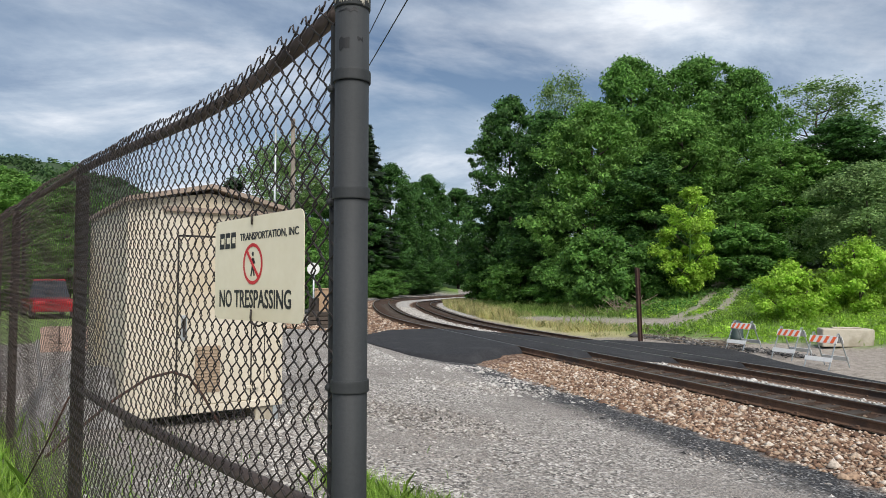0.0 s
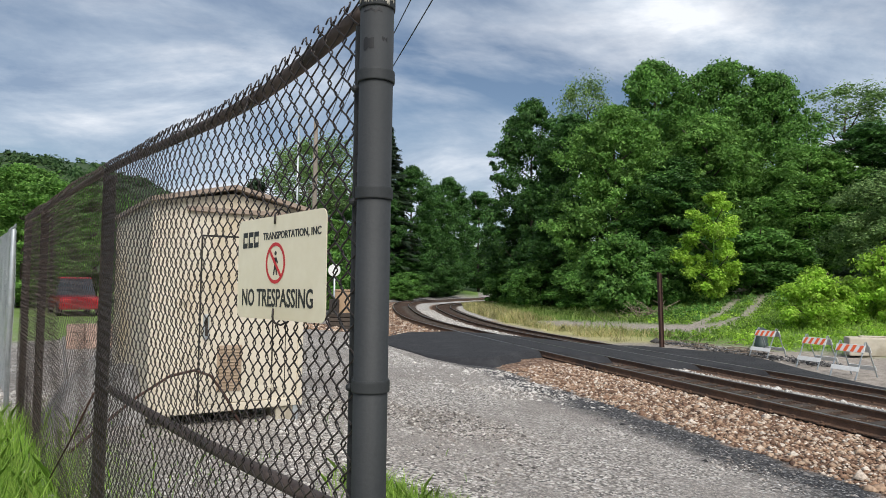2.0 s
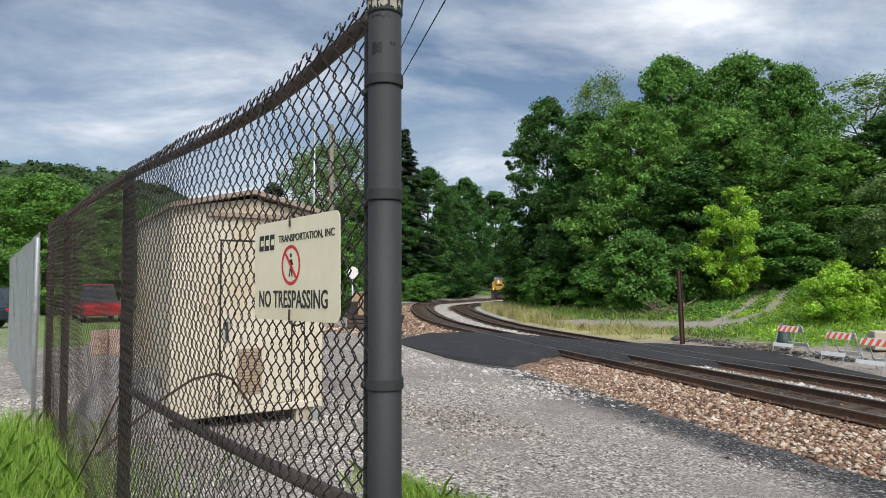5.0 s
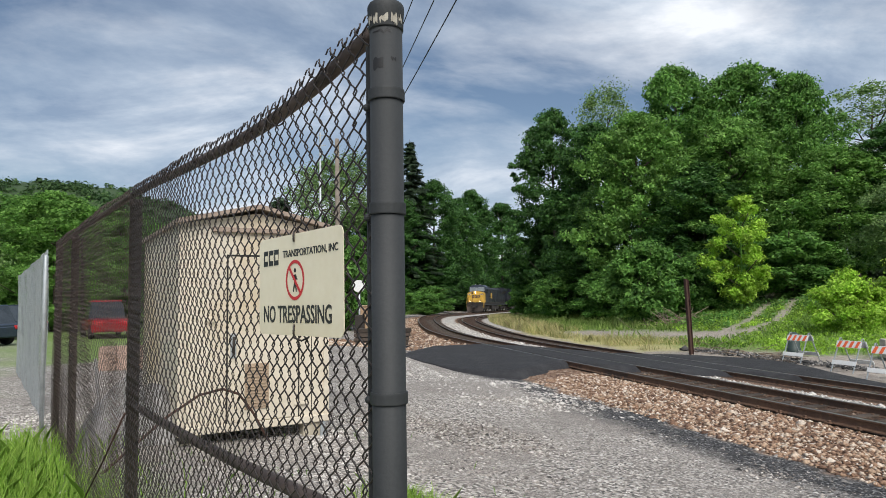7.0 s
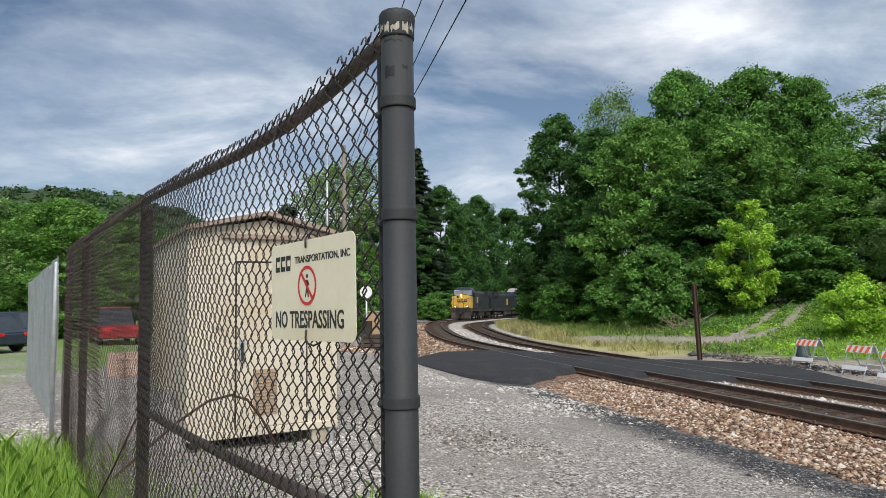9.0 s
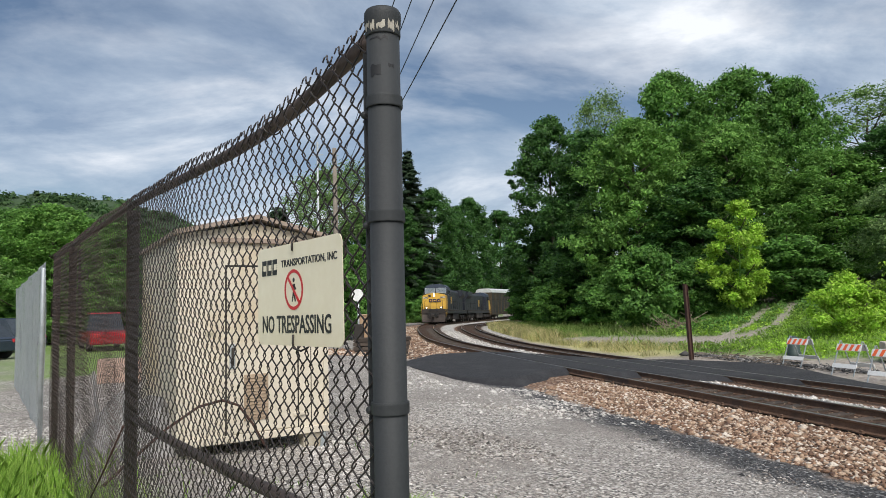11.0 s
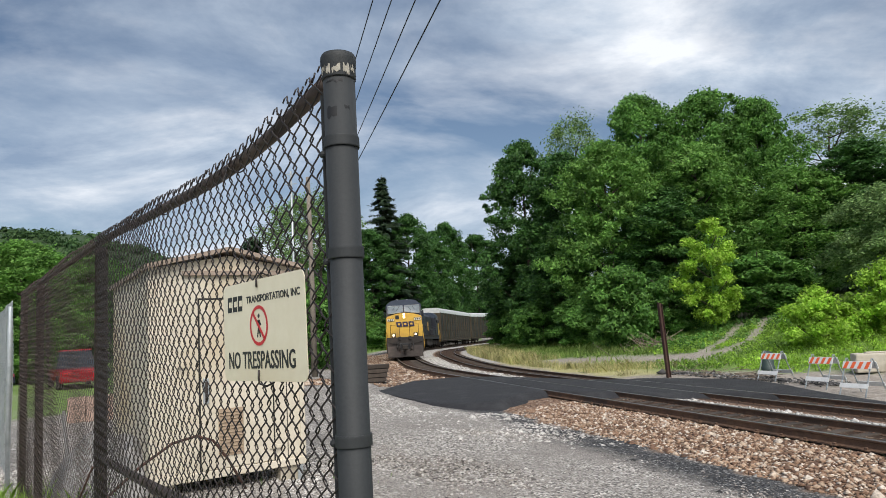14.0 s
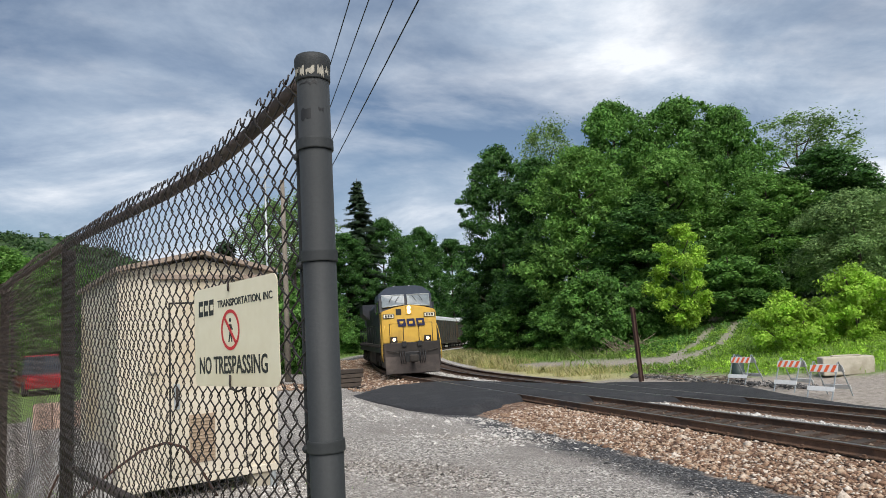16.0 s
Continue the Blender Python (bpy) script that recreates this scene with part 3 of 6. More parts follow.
# ---------------------------------------------------------------- the fence along the lot
FDIR = Vector((-0.62, 0.785, 0)).normalized()
# in the fence's own space x runs along it, +y points to the lot behind it and z is up
FM = Matrix.Translation((-0.202, 1.45, 0)) @ Matrix.Rotation(math.atan2(FDIR.y, FDIR.x), 4, "Z")


def top_z(s):
    return np.interp(s, [0, 0.11, 0.24, 0.44, 0.65, 0.87, 1.2, 1.9, 2.6, 3.3, 4.6, 6.3, 8.1, 16], [2.299, 2.289, 2.276, 2.253, 2.237, 2.231, 2.235, 2.265, 2.297, 2.32, 2.335, 2.355, 2.36, 2.30])


def link_mesh(name, s0, s1, material, parent, wire=0.0026, z0=0.04, lift=0.026, p=0.0335, pv=0.078, sides=5, res=6, seed=1):
    """Woven zigzag wires; each hooks into the next and ends in a twist above the top rail."""
    rng = np.random.default_rng(seed)
    VV, FF, k = [], [], 0
    for i, sx in enumerate(np.arange(s0 + p * 0.6, s1 - p * 0.3, p)):
        top = float(top_z(sx)) + lift + rng.uniform(-0.006, 0.006)
        n = int((top - z0) / pv * res)
        j = np.arange(n + 1)
        ph = j / res + 0.5 * (i % 2)
        z = top - j / res * pv
        tri = 2 * abs(2 * (ph - np.floor(ph + 0.5))) - 1
        sn = -np.cos(2 * np.pi * ph) * -1
        x = sx + 0.0208 * (0.5 * -tri + 0.5 * sn) + 0.004 * np.sin(z * 2.1 + sx)
        y = 0.0030 * np.cos(2 * np.pi * ph) + 0.010 * np.sin(sx * 2.3 + z * 1.7) + 0.006 * np.sin(sx * 5.1 - z * 3)
        V, F = tube_data(np.stack([x, y, z], -1), wire, sides, caps=False)
        VV.append(V)
        FF += [tuple(v + k for v in f) for f in F]
        k += len(V)
        # knuckle above the rail, bent over towards the next wire
        q = 1 if i % 2 else -1
        e = np.array([(x[0] + q * 0.004, y[0], z[0] - 0.012), (x[0], y[0] - 0.002, z[0]), (x[0] - q * 0.006, y[0] - 0.004, z[0] + 0.012), (x[0] - q * 0.012, y[0], z[0] + 0.008), (x[0] - q * 0.016, y[0] + 0.004, z[0] - 0.006)])
        V, F = tube_data(e, wire * 0.95, sides)
        VV.append(V)
        FF += [tuple(v + k for v in f) for f in F]
        k += len(V)
    hung(name, data_of(name, np.concatenate(VV), FF, material, smooth=True), parent)


def lathe(rings, sides=24):
    """Vertices and faces turned about z from (radius, z) rings."""
    V, F = [], []
    for r, z in rings:
        V += [(r * math.cos(2 * math.pi * i / sides), r * math.sin(2 * math.pi * i / sides), z) for i in range(sides)]
    for a in range(len(rings) - 1):
        F += [(a * sides + i, a * sides + (i + 1) % sides, (a + 1) * sides + (i + 1) % sides, (a + 1) * sides + i) for i in range(sides)]
    F += [tuple(range(sides))[::-1], tuple(range((len(rings) - 1) * sides, len(rings) * sides))]
    return V, F


def make_fence():
    f = holder("chain_link_fence", FM, label="brown coated chain-link fence with a dark terminal post", category="fence", group="fences")
    V, F = lathe([(0.0365, -0.35), (0.0365, 2.27)], 40)
    post = hung("terminal_post", data_of("terminal_post", V, F, M_POST, smooth=False), f, "dark grey-green coated terminal post")
    for p in post.data.polygons:
        p.use_smooth = len(p.vertices) == 4
    V, F = lathe([(0.0385, 2.250), (0.0392, 2.253), (0.0392, 2.276), (0.0400, 2.279), (0.0412, 2.296), (0.0408, 2.304), (0.0375, 2.310), (0.02, 2.313)], 40)
    hung("post_cap", data_of("post_cap", V, F, M_POST, smooth=True), post, "dark worn post cap")
    # chipped paint on the cap collar
    rng = random.Random(3)
    for a0, a1, z0, z1, m in ((1.35, 1.75, 2.262, 2.276, M_CHIP), (1.85, 2.15, 2.256, 2.274, M_CHIP), (2.25, 2.75, 2.258, 2.272, M_CHIP), (2.9, 3.3, 2.255, 2.275, M_CHIP), (3.4, 3.7, 2.262, 2.276, M_CHIP)):
        n = 8
        vs = [(0.0400 * math.cos(a0 + (a1 - a0) * i / n), 0.0400 * math.sin(a0 + (a1 - a0) * i / n), z + rng.uniform(-0.006, 0.006)) for i in range(n + 1) for z in (z0, z1)]
        hung("paint_chip", data_of("paint_chip", vs, [(2 * i, 2 * i + 2, 2 * i + 3, 2 * i + 1) for i in range(n)], m), post, "chipped paint patch")
    # tape patch, small mark beside it, crack line under the cap
    for a0, a1, z0, z1 in ((1.75, 2.45, 2.155, 2.178), (2.9, 3.25, 2.174, 2.181), (1.65, 2.9, 2.236, 2.241)):
        n = 6
        vs = [(0.0370 * math.cos(a0 + (a1 - a0) * i / n), 0.0370 * math.sin(a0 + (a1 - a0) * i / n), z + rng.uniform(-0.004, 0.004)) for i in range(n + 1) for z in (z0, z1)]
        hung("tape_mark", data_of("tape_mark", vs, [(2 * i, 2 * i + 2, 2 * i + 3, 2 * i + 1) for i in range(n)], M_CABLE), post, "black tape, small mark and crack line on the post")
    for z in (2.103, 1.851, 1.445, 0.97, 0.45):
        V, F = lathe([(0.0360, z - 0.013), (0.0398, z - 0.013), (0.0405, z - 0.011), (0.0405, z + 0.009), (0.0398, z + 0.012), (0.0360, z + 0.012)], 64)
        band = hung("tension_band", data_of("tension_band", V, F, M_POST), post)
        bm = bmesh.new()
        bmesh.ops.create_uvsphere(bm, u_segments=10, v_segments=6, radius=0.009)
        bmesh.ops.transform(bm, matrix=Matrix.Translation((0.066, 0.014, z - 0.012)), verts=bm.verts)
        part("bolt", bm, M_POST, band)
        part("clamp_tab", bx(0.034, 0.074, -0.004, 0.006, z - 0.012, z + 0.010, bevel=0.002), M_POST, band)
    part("tension_bar", bx(0.076, 0.081, -0.012, 0.008, 0.06, 2.24), M_POST, f, "flat tension bar")
    for s, top in ((3.2, 2.28), (6.45, 2.34), (8.1, 2.35)):
        V, F = lathe([(0.036, -0.3), (0.036, top - 0.03), (0.039, top - 0.03), (0.039, top), (0.03, top + 0.012)], 18)
        V = [(x + s, y - 0.045, z) for x, y, z in V]
        hung("line_post", data_of("line_post", V, F, M_BROWNPIPE, smooth=True), f)
    ss = np.linspace(0.03, 8.1, 60)
    tube("top_rail", [(s, -0.032, top_z(s) + 0.004) for s in ss], 0.0205, M_BROWNPIPE, f, 12)
    ss = np.linspace(0.03, 3.0, 24)
    tube("mid_rail", [(s, -0.036, 1.135 - 0.028 * s - 0.02 * math.sin(s)) for s in ss], 0.0205, M_BROWNPIPE, f, 12, "weathered brown brace rail")
    tube("truss_rod", [(3.0, 0.03, 1.02), (3.7, 0.04, 0.62), (4.5, 0.05, 0.2)], 0.006, M_RUSTPOLE, f, 6)
    for a, b, k in ((0.06, 3.2, 1), (3.2, 6.45, 2), (6.45, 8.1, 3)):
        link_mesh("chain_link", a, b, M_WIRE if k == 1 else M_WIRE_FAR, f, wire=0.0024 if k == 1 else 0.0018, seed=k, sides=5 if k == 1 else 4, res=8 if k == 1 else 5)
    for s in (0.75, 1.65, 2.3):
        z = top_z(s) + 0.004
        tube("wire_tie", [(s + 0.026 * math.sin(a) * 0.3 + 0.004 * a, -0.03 + 0.028 * math.cos(a), z + 0.028 * math.sin(a)) for a in np.linspace(0, 7.5, 18)] + [(s + 0.03, 0.008, z - 0.05), (s + 0.028, 0.01, z - 0.075)], 0.0024, M_WIRE, f, 5)
    g = holder("chain_link_fence", FM, label="newer galvanized chain-link fence standing beyond the brown one", category="fence", group="fences")
    for s in (9.3, 12.0, 15.0, 18.0):
        V, F = lathe([(0.03, -0.3), (0.03, 2.3), (0.02, 2.32)], 12)
        hung("line_post", data_of("line_post", [(x + s, y + 0.03 - 0.03 * (s - 9), z) for x, y, z in V], F, M_GALV, smooth=True), g)
    tube("top_rail", [(s, 0.03 - 0.03 * (s - 9), 2.28) for s in np.linspace(9.3, 18, 12)], 0.02, M_GALV, g, 8)
    link_mesh("chain_link", 9.2, 18.0, M_GALV, g, wire=0.0022, res=4, sides=3, seed=9)


make_fence()


def text_mesh(body, size, material, name, parent, m, sx=1.0, depth=0.0006):
    c = bpy.data.curves.new("lettering", "FONT")
    c.body, c.size, c.extrude, c.resolution_u = body, size, depth, 3
    c.offset = size * 0.012
    c.align_x, c.align_y = "CENTER", "CENTER"
    tmp = bpy.data.objects.new("lettering", c)
    scene.collection.objects.link(tmp)
    me = bpy.data.meshes.new_from_object(tmp.evaluated_get(bpy.context.evaluated_depsgraph_get()))
    bpy.data.objects.remove(tmp)
    w = max(v.co.x for v in me.vertices) - min(v.co.x for v in me.vertices)
    cx = (max(v.co.x for v in me.vertices) + min(v.co.x for v in me.vertices)) / 2
    h = max(v.co.y for v in me.vertices) - min(v.co.y for v in me.vertices)
    cy = (max(v.co.y for v in me.vertices) + min(v.co.y for v in me.vertices)) / 2
    for v in me.vertices:
        v.co = Vector(((v.co.x - cx) / w * sx, (v.co.y - cy) / h * size, v.co.z))
    me.materials.clear()
    me.materials.append(material)
    ob = hung(name, me, parent)
    ob.matrix_basis = m
    return ob


def flat_poly(name, pts, z, material, parent, m, thick=0.0008):
    bm = bmesh.new()
    f = bm.faces.new([bm.verts.new((x, y, z)) for x, y in pts])
    r = bmesh.ops.extrude_face_region(bm, geom=[f])
    bmesh.ops.translate(bm, verts=[v for v in r["geom"] if isinstance(v, bmesh.types.BMVert)], vec=(0, 0, thick))
    bmesh.ops.recalc_face_normals(bm, faces=bm.faces)
    ob = part(name, bm, material, parent)
    ob.matrix_basis = m
    return ob


def make_sign():
    """Sign space: x along the sign, y up, z out of its face to the walker."""
    W, H = 0.485, 0.275
    right, left = Vector((-0.327, 1.592, 0)), Vector((-0.667, 1.96, 0))
    ux = (right - left).normalized()
    n = Vector((ux.y, -ux.x, 0))
    mid = (right + left) / 2
    m = Matrix(((ux.x, 0, n.x, mid.x), (ux.y, 0, n.y, mid.y), (0, 1, 0, 1.698), (0, 0, 0, 1)))
    m = m @ Matrix.Rotation(radians(0.6), 4, "Z")
    r, pts = 0.022, []
    for cx, cy, a0 in ((W / 2 - r, H / 2 - r, 0), (-W / 2 + r, H / 2 - r, 90), (-W / 2 + r, -H / 2 + r, 180), (W / 2 - r, -H / 2 + r, 270)):
        pts += [(cx + r * math.cos(radians(a0 + 90 * i / 6)), cy + r * math.sin(radians(a0 + 90 * i / 6))) for i in range(7)]
    sign = holder("warning_sign", m, label="cream metal no-trespassing sign wired to the chain-link fence", category="sign")
    I = Matrix()
    plate = flat_poly("plate", pts, -0.0025, M_SIGN, sign, I, 0.0025)
    tagged(plate, "aged cream metal plate")
    T = lambda x, y, z=0.0006: Matrix.Translation((x, y, z))
    text_mesh("NO TRESPASSING", 0.048, M_INK, "lettering", sign, T(-0.012, -0.080), 0.395)
    text_mesh("TRANSPORTATION, INC", 0.023, M_INK, "lettering", sign, T(0.067, 0.084), 0.305)
    # the company mark as three plain heavy blocks
    for i in range(3):
        x = -0.196 + i * 0.0345
        flat_poly("mark_block", [(x - 0.015, 0.058), (x + 0.013, 0.058), (x + 0.015, 0.102), (x - 0.013, 0.102)], 0.0002, M_INK, sign, I)
        flat_poly("mark_gap", [(x - 0.004, 0.072), (x + 0.014, 0.072), (x + 0.014, 0.088), (x - 0.004, 0.088)], 0.0012, M_SIGN, sign, I, 0.0003)
    cx, cy, R, r2 = -0.012, 0.012, 0.0545, 0.0455
    ring, F, k = [], [], 48
    for i in range(k):
        a = 2 * math.pi * i / k
        ring += [(cx + R * math.cos(a), cy + R * math.sin(a), 0.001), (cx + r2 * math.cos(a), cy + r2 * math.sin(a), 0.001)]
        F.append((2 * i, 2 * ((i + 1) % k), 2 * ((i + 1) % k) + 1, 2 * i + 1))
    hung("red_ring", data_of("red_ring", ring, F, M_RED), sign, "red prohibition ring")
    flat_poly("red_slash", [(-0.0045, -0.047), (0.0045, -0.047), (0.0045, 0.047), (-0.0045, 0.047)], 0.0014, M_RED, sign, T(cx, cy, 0) @ Matrix.Rotation(radians(43), 4, "Z"), 0.0004)
    # walking pictogram as plain strokes
    for x0, y0, x1, y1, w in ((0, 0.014, 0, -0.004, 0.008), (0.0, -0.002, 0.008, -0.032, 0.0042), (0.0, -0.002, -0.010, -0.032, 0.0042), (0.002, 0.014, 0.013, 0.0, 0.003), (0.0, 0.014, -0.011, 0.001, 0.003)):
        dx, dy = x1 - x0, y1 - y0
        l = math.hypot(dx, dy)
        px, py = -dy / l * w, dx / l * w
        flat_poly("stroke", [(x0 - px, y0 - py), (x1 - px * 0.7, y1 - py * 0.7), (x1 + px * 0.7, y1 + py * 0.7), (x0 + px, y0 + py)], 0.0002, M_INK, sign, T(cx, cy, 0), 0.0004)
    flat_poly("stroke", [(0.006 * math.cos(a), 0.026 + 0.006 * math.sin(a)) for a in np.linspace(0, 6.28, 13)[:-1]], 0.0002, M_INK, sign, T(cx, cy, 0), 0.0004)
    tube("wire_tie", [(-0.012, H / 2 - 0.022, 0.004), (-0.011, H / 2 - 0.008, 0.005), (-0.016, H / 2 + 0.004, 0.002), (-0.014, H / 2 + 0.02, -0.012), (-0.01, H / 2 + 0.01, -0.03)], 0.0028, M_WIRE, sign, 6)
    tube("wire_tie", [(-0.012, -H / 2 + 0.03, 0.004), (-0.013, -H / 2 + 0.008, 0.005), (-0.014, -H / 2 - 0.006, 0.002), (0.0, -H / 2 - 0.014, -0.012), (0.006, -H / 2 - 0.006, -0.03)], 0.0028, M_WIRE, sign, 6)


make_sign()


# ---------------------------------------------------------------- the equipment shed
def make_shed():
    """Shed space: x along the front to the right, y into the shed, z up from the ground."""
    a = radians(35)
    m = Matrix.Translation((-3.62, 7.72, -0.10)) @ Matrix.Rotation(a, 4, "Z")
    W, D, Z0, ZE, ZR = 1.84, 3.1, 0.24, 2.72, 2.90
    shed = holder("equipment_shed", m, label="cream metal railway equipment shed with a brown gabled roof on blocks", category="shed")
    bm = bmesh.new()
    prof = [(0, Z0), (W, Z0), (W, ZE - 0.03), (W / 2, ZR - 0.05), (0, ZE - 0.03)]
    lo, hi = [bm.verts.new((x, 0, z)) for x, z in prof], [bm.verts.new((x, D, z)) for x, z in prof]
    bm.faces.new(lo)
    bm.faces.new(hi[::-1])
    for i in range(5):
        bm.faces.new((lo[i], hi[i], hi[(i + 1) % 5], lo[(i + 1) % 5]))
    bmesh.ops.recalc_face_normals(bm, faces=bm.faces)
    part("body", bm, M_SHED, shed, "stained cream sheet-metal walls")
    for sgn, x0, x1 in ((1, -0.06, W / 2), (-1, W / 2, W + 0.03)):
        bm = bmesh.new()
        za, zb = (ZE - 0.04, ZR) if sgn > 0 else (ZR, ZE - 0.04)
        vs = [bm.verts.new(c) for c in ((x0, -0.12, za), (x1, -0.12, zb), (x1, D + 0.1, zb), (x0, D + 0.1, za))]
        f = bm.faces.new(vs)
        r = bmesh.ops.extrude_face_region(bm, geom=[f])
        bmesh.ops.translate(bm, verts=[v for v in r["geom"] if isinstance(v, bmesh.types.BMVert)], vec=(0, 0, 0.055))
        bmesh.ops.recalc_face_normals(bm, faces=bm.faces)
        part("roof", bm, M_SHEDTRIM, shed, "weathered brown roof edge")
    for x0, x1, z0, z1 in ((0.36, W - 0.08, 2.60, 2.66),):
        part("rain_strip", bx(x0, x1, -0.05, -0.001, z0, z1, bevel=0.006), M_SHEDTRIM, shed)
    part("corner_post", bx(-0.02, 0.05, -0.02, 0.03, Z0, ZE - 0.02, bevel=0.006), M_SHED, shed)
    part("corner_post", bx(W - 0.05, W + 0.02, -0.02, 0.03, Z0, ZE - 0.04, bevel=0.006), M_SHED, shed)
    part("sill", bx(-0.02, W + 0.02, -0.035, 0.02, Z0 - 0.06, Z0 + 0.03, bevel=0.008), M_SHED, shed, "rust-streaked base sill")
    door = part("door", bx(0.56, 1.44, -0.018, 0.004, Z0 + 0.04, 2.30, bevel=0.006), M_SHED, shed, "cream metal door, closed")
    for x0, x1, z0, z1 in ((0.54, 0.558, Z0 + 0.03, 2.32), (1.442, 1.46, Z0 + 0.03, 2.32), (0.54, 1.46, 2.302, 2.325)):
        part("door_gap", bx(x0, x1, -0.008, 0.003, z0, z1), M_SEAM, shed)
    vent = part("louvre", bx(0.76, 1.06, -0.030, -0.017, 0.42, 0.98, bevel=0.004), M_LOUVRE, door, "tan ventilation louvre")
    for i in range(13):
        for x in (0.775, 0.915):
            mm = Matrix.Translation((0, -0.036, 0.455 + i * 0.04)) @ Matrix.Rotation(radians(-35), 4, "X")
            part("slat", bx(x, x + 0.13, -0.008, 0.008, -0.003, 0.003, m=mm), M_LOUVRE, vent)
    part("handle", bx(0.605, 0.635, -0.065, -0.035, 1.10, 1.32, bevel=0.01), M_GRIME, door, "dark lever handle")
    part("handle_plate", bx(0.585, 0.655, -0.034, -0.018, 1.06, 1.36, bevel=0.006), M_GALV, door)
    for z in (0.42, 1.36, 2.1):
        part("hinge", bx(1.38, 1.54, -0.034, -0.019, z, z + 0.045, bevel=0.008), M_SHED, door)
        part("hinge_pin", bx(1.44, 1.46, -0.048, -0.034, z - 0.02, z + 0.065, bevel=0.006), M_SHED, door)
    part("label_panel", bx(0.98, 1.36, -0.024, -0.0185, 1.74, 1.98), M_WHITE, door, "pale lettered label panel")
    for z, k in ((1.91, 5), (1.81, 6)):
        for i in range(k):
            part("label_bar", bx(1.02 + i * 0.05, 1.05 + i * 0.05, -0.028, -0.0245, z - 0.03, z + 0.03), M_GRIME, door)
    # blue window plate above the door
    part("window", bx(1.0, 1.30, -0.02, 0.002, 2.36, 2.50, bevel=0.004), M_BLUE, shed, "small blue window plate")
    part("wall_box", bx(0.30, 0.40, -0.03, 0.0, 1.50, 1.56, bevel=0.008), M_SHED, shed)
    part("panel_seam", bx(1.62, 1.63, -0.004, 0.001, Z0 + 0.05, 2.5), M_SEAM, shed)
    for x, y in ((0.15, 0.25), (W - 0.2, 0.2), (0.15, D - 0.3), (W - 0.2, D - 0.3)):
        part("block", bx(x - 0.12, x + 0.12, y - 0.2, y + 0.2, -0.08, Z0 - 0.061, bevel=0.012), M_CONC, shed, "concrete support block")
    part("skid", bx(0.02, 0.14, -0.03, D, Z0 - 0.14, Z0 - 0.062, bevel=0.01), M_GRIME, shed)
    part("leg", bx(W - 0.10, W - 0.03, -0.02, 0.05, -0.08, Z0 - 0.061, bevel=0.006), M_GALV, shed)
    c = [(-0.95, -0.9, 0.0), (-0.6, -0.75, 0.25), (-0.2, -0.55, 0.52), (0.15, -0.42, 0.70), (0.42, -0.36, 0.74), (0.62, -0.3, 0.66), (0.80, -0.25, 0.42), (0.95, -0.2, 0.16), (1.05, -0.15, 0.0)]
    hose = tube("cable_conduit", [tuple(m @ Vector(p)) for p in c], 0.016, M_RUSTPOLE, None, 8)
    tagged(hose, "rusty bent conduit looping up from the gravel by the shed", "conduit")


make_shed()


# ---------------------------------------------------------------- trees and undergrowth
def limb_runs(rng, h, crown0, spread, r0, limbs=9, lean=0.0):
    top = h * 0.86
    pts = [(lean * z / h * h * 0.1 + 0.12 * math.sin(z * 0.5 + lean), 0.1 * math.cos(z * 0.4), z) for z in np.linspace(-0.3, top, 9)]
    runs = [("trunk", pts, np.linspace(r0, r0 * 0.18, 9))]
    for i in range(limbs):
        z = crown0 + (top - crown0) * (i + 0.3) / limbs
        a = i * 2.4 + rng.uniform(-0.4, 0.4)
        l = spread * rng.uniform(0.55, 0.85) * (1 - 0.5 * (z - crown0) / (h - crown0))
        p = np.array([np.interp(z, [q[2] for q in pts], [q[k] for q in pts]) for k in (0, 1, 2)])
        run = [tuple(p + np.array((math.cos(a) * l * t, math.sin(a) * l * t, l * (0.55 * t + 0.25 * t * t)))) for t in np.linspace(0, 1, 5)]
        runs.append(("limb", run, np.linspace(r0 * 0.34, 0.03, 5)))
    return runs


def leaf_cards(rng, centres, radii, per, size, droop=0.3):
    """Bent four-cornered leaves spread through clumps, denser at each clump's rim."""
    c = np.repeat(centres, per, axis=0)
    r = np.repeat(radii, per)
    k = len(c)
    v = rng.normal(size=(k, 3))
    v /= np.linalg.norm(v, axis=1)[:, None]
    v[:, 2] *= 0.72
    rad = r * np.where(rng.random(k) < 0.3, abs(rng.normal(0, 0.8, k)).clip(0, 1.3), rng.uniform(0.2, 1.15, k) ** 0.6)
    p = c + v * rad[:, None]
    nrm = v * 0.7 + rng.normal(size=(k, 3)) * 0.55 + np.array((0, 0, 0.5))
    nrm /= np.linalg.norm(nrm, axis=1)[:, None]
    t = np.cross(nrm, rng.normal(size=(k, 3)))
    t /= np.linalg.norm(t, axis=1)[:, None]
    b = np.cross(nrm, t)
    w = size * rng.uniform(0.55, 1.25, k)[:, None]
    tip = p + t * w * 0.9 - np.array((0, 0, droop)) * w * 0.5
    return np.stack([p - t * w * 0.55 + b * w * 0.44, tip, p - t * w * 0.55 - b * w * 0.44 + nrm * w * 0.15], 1)


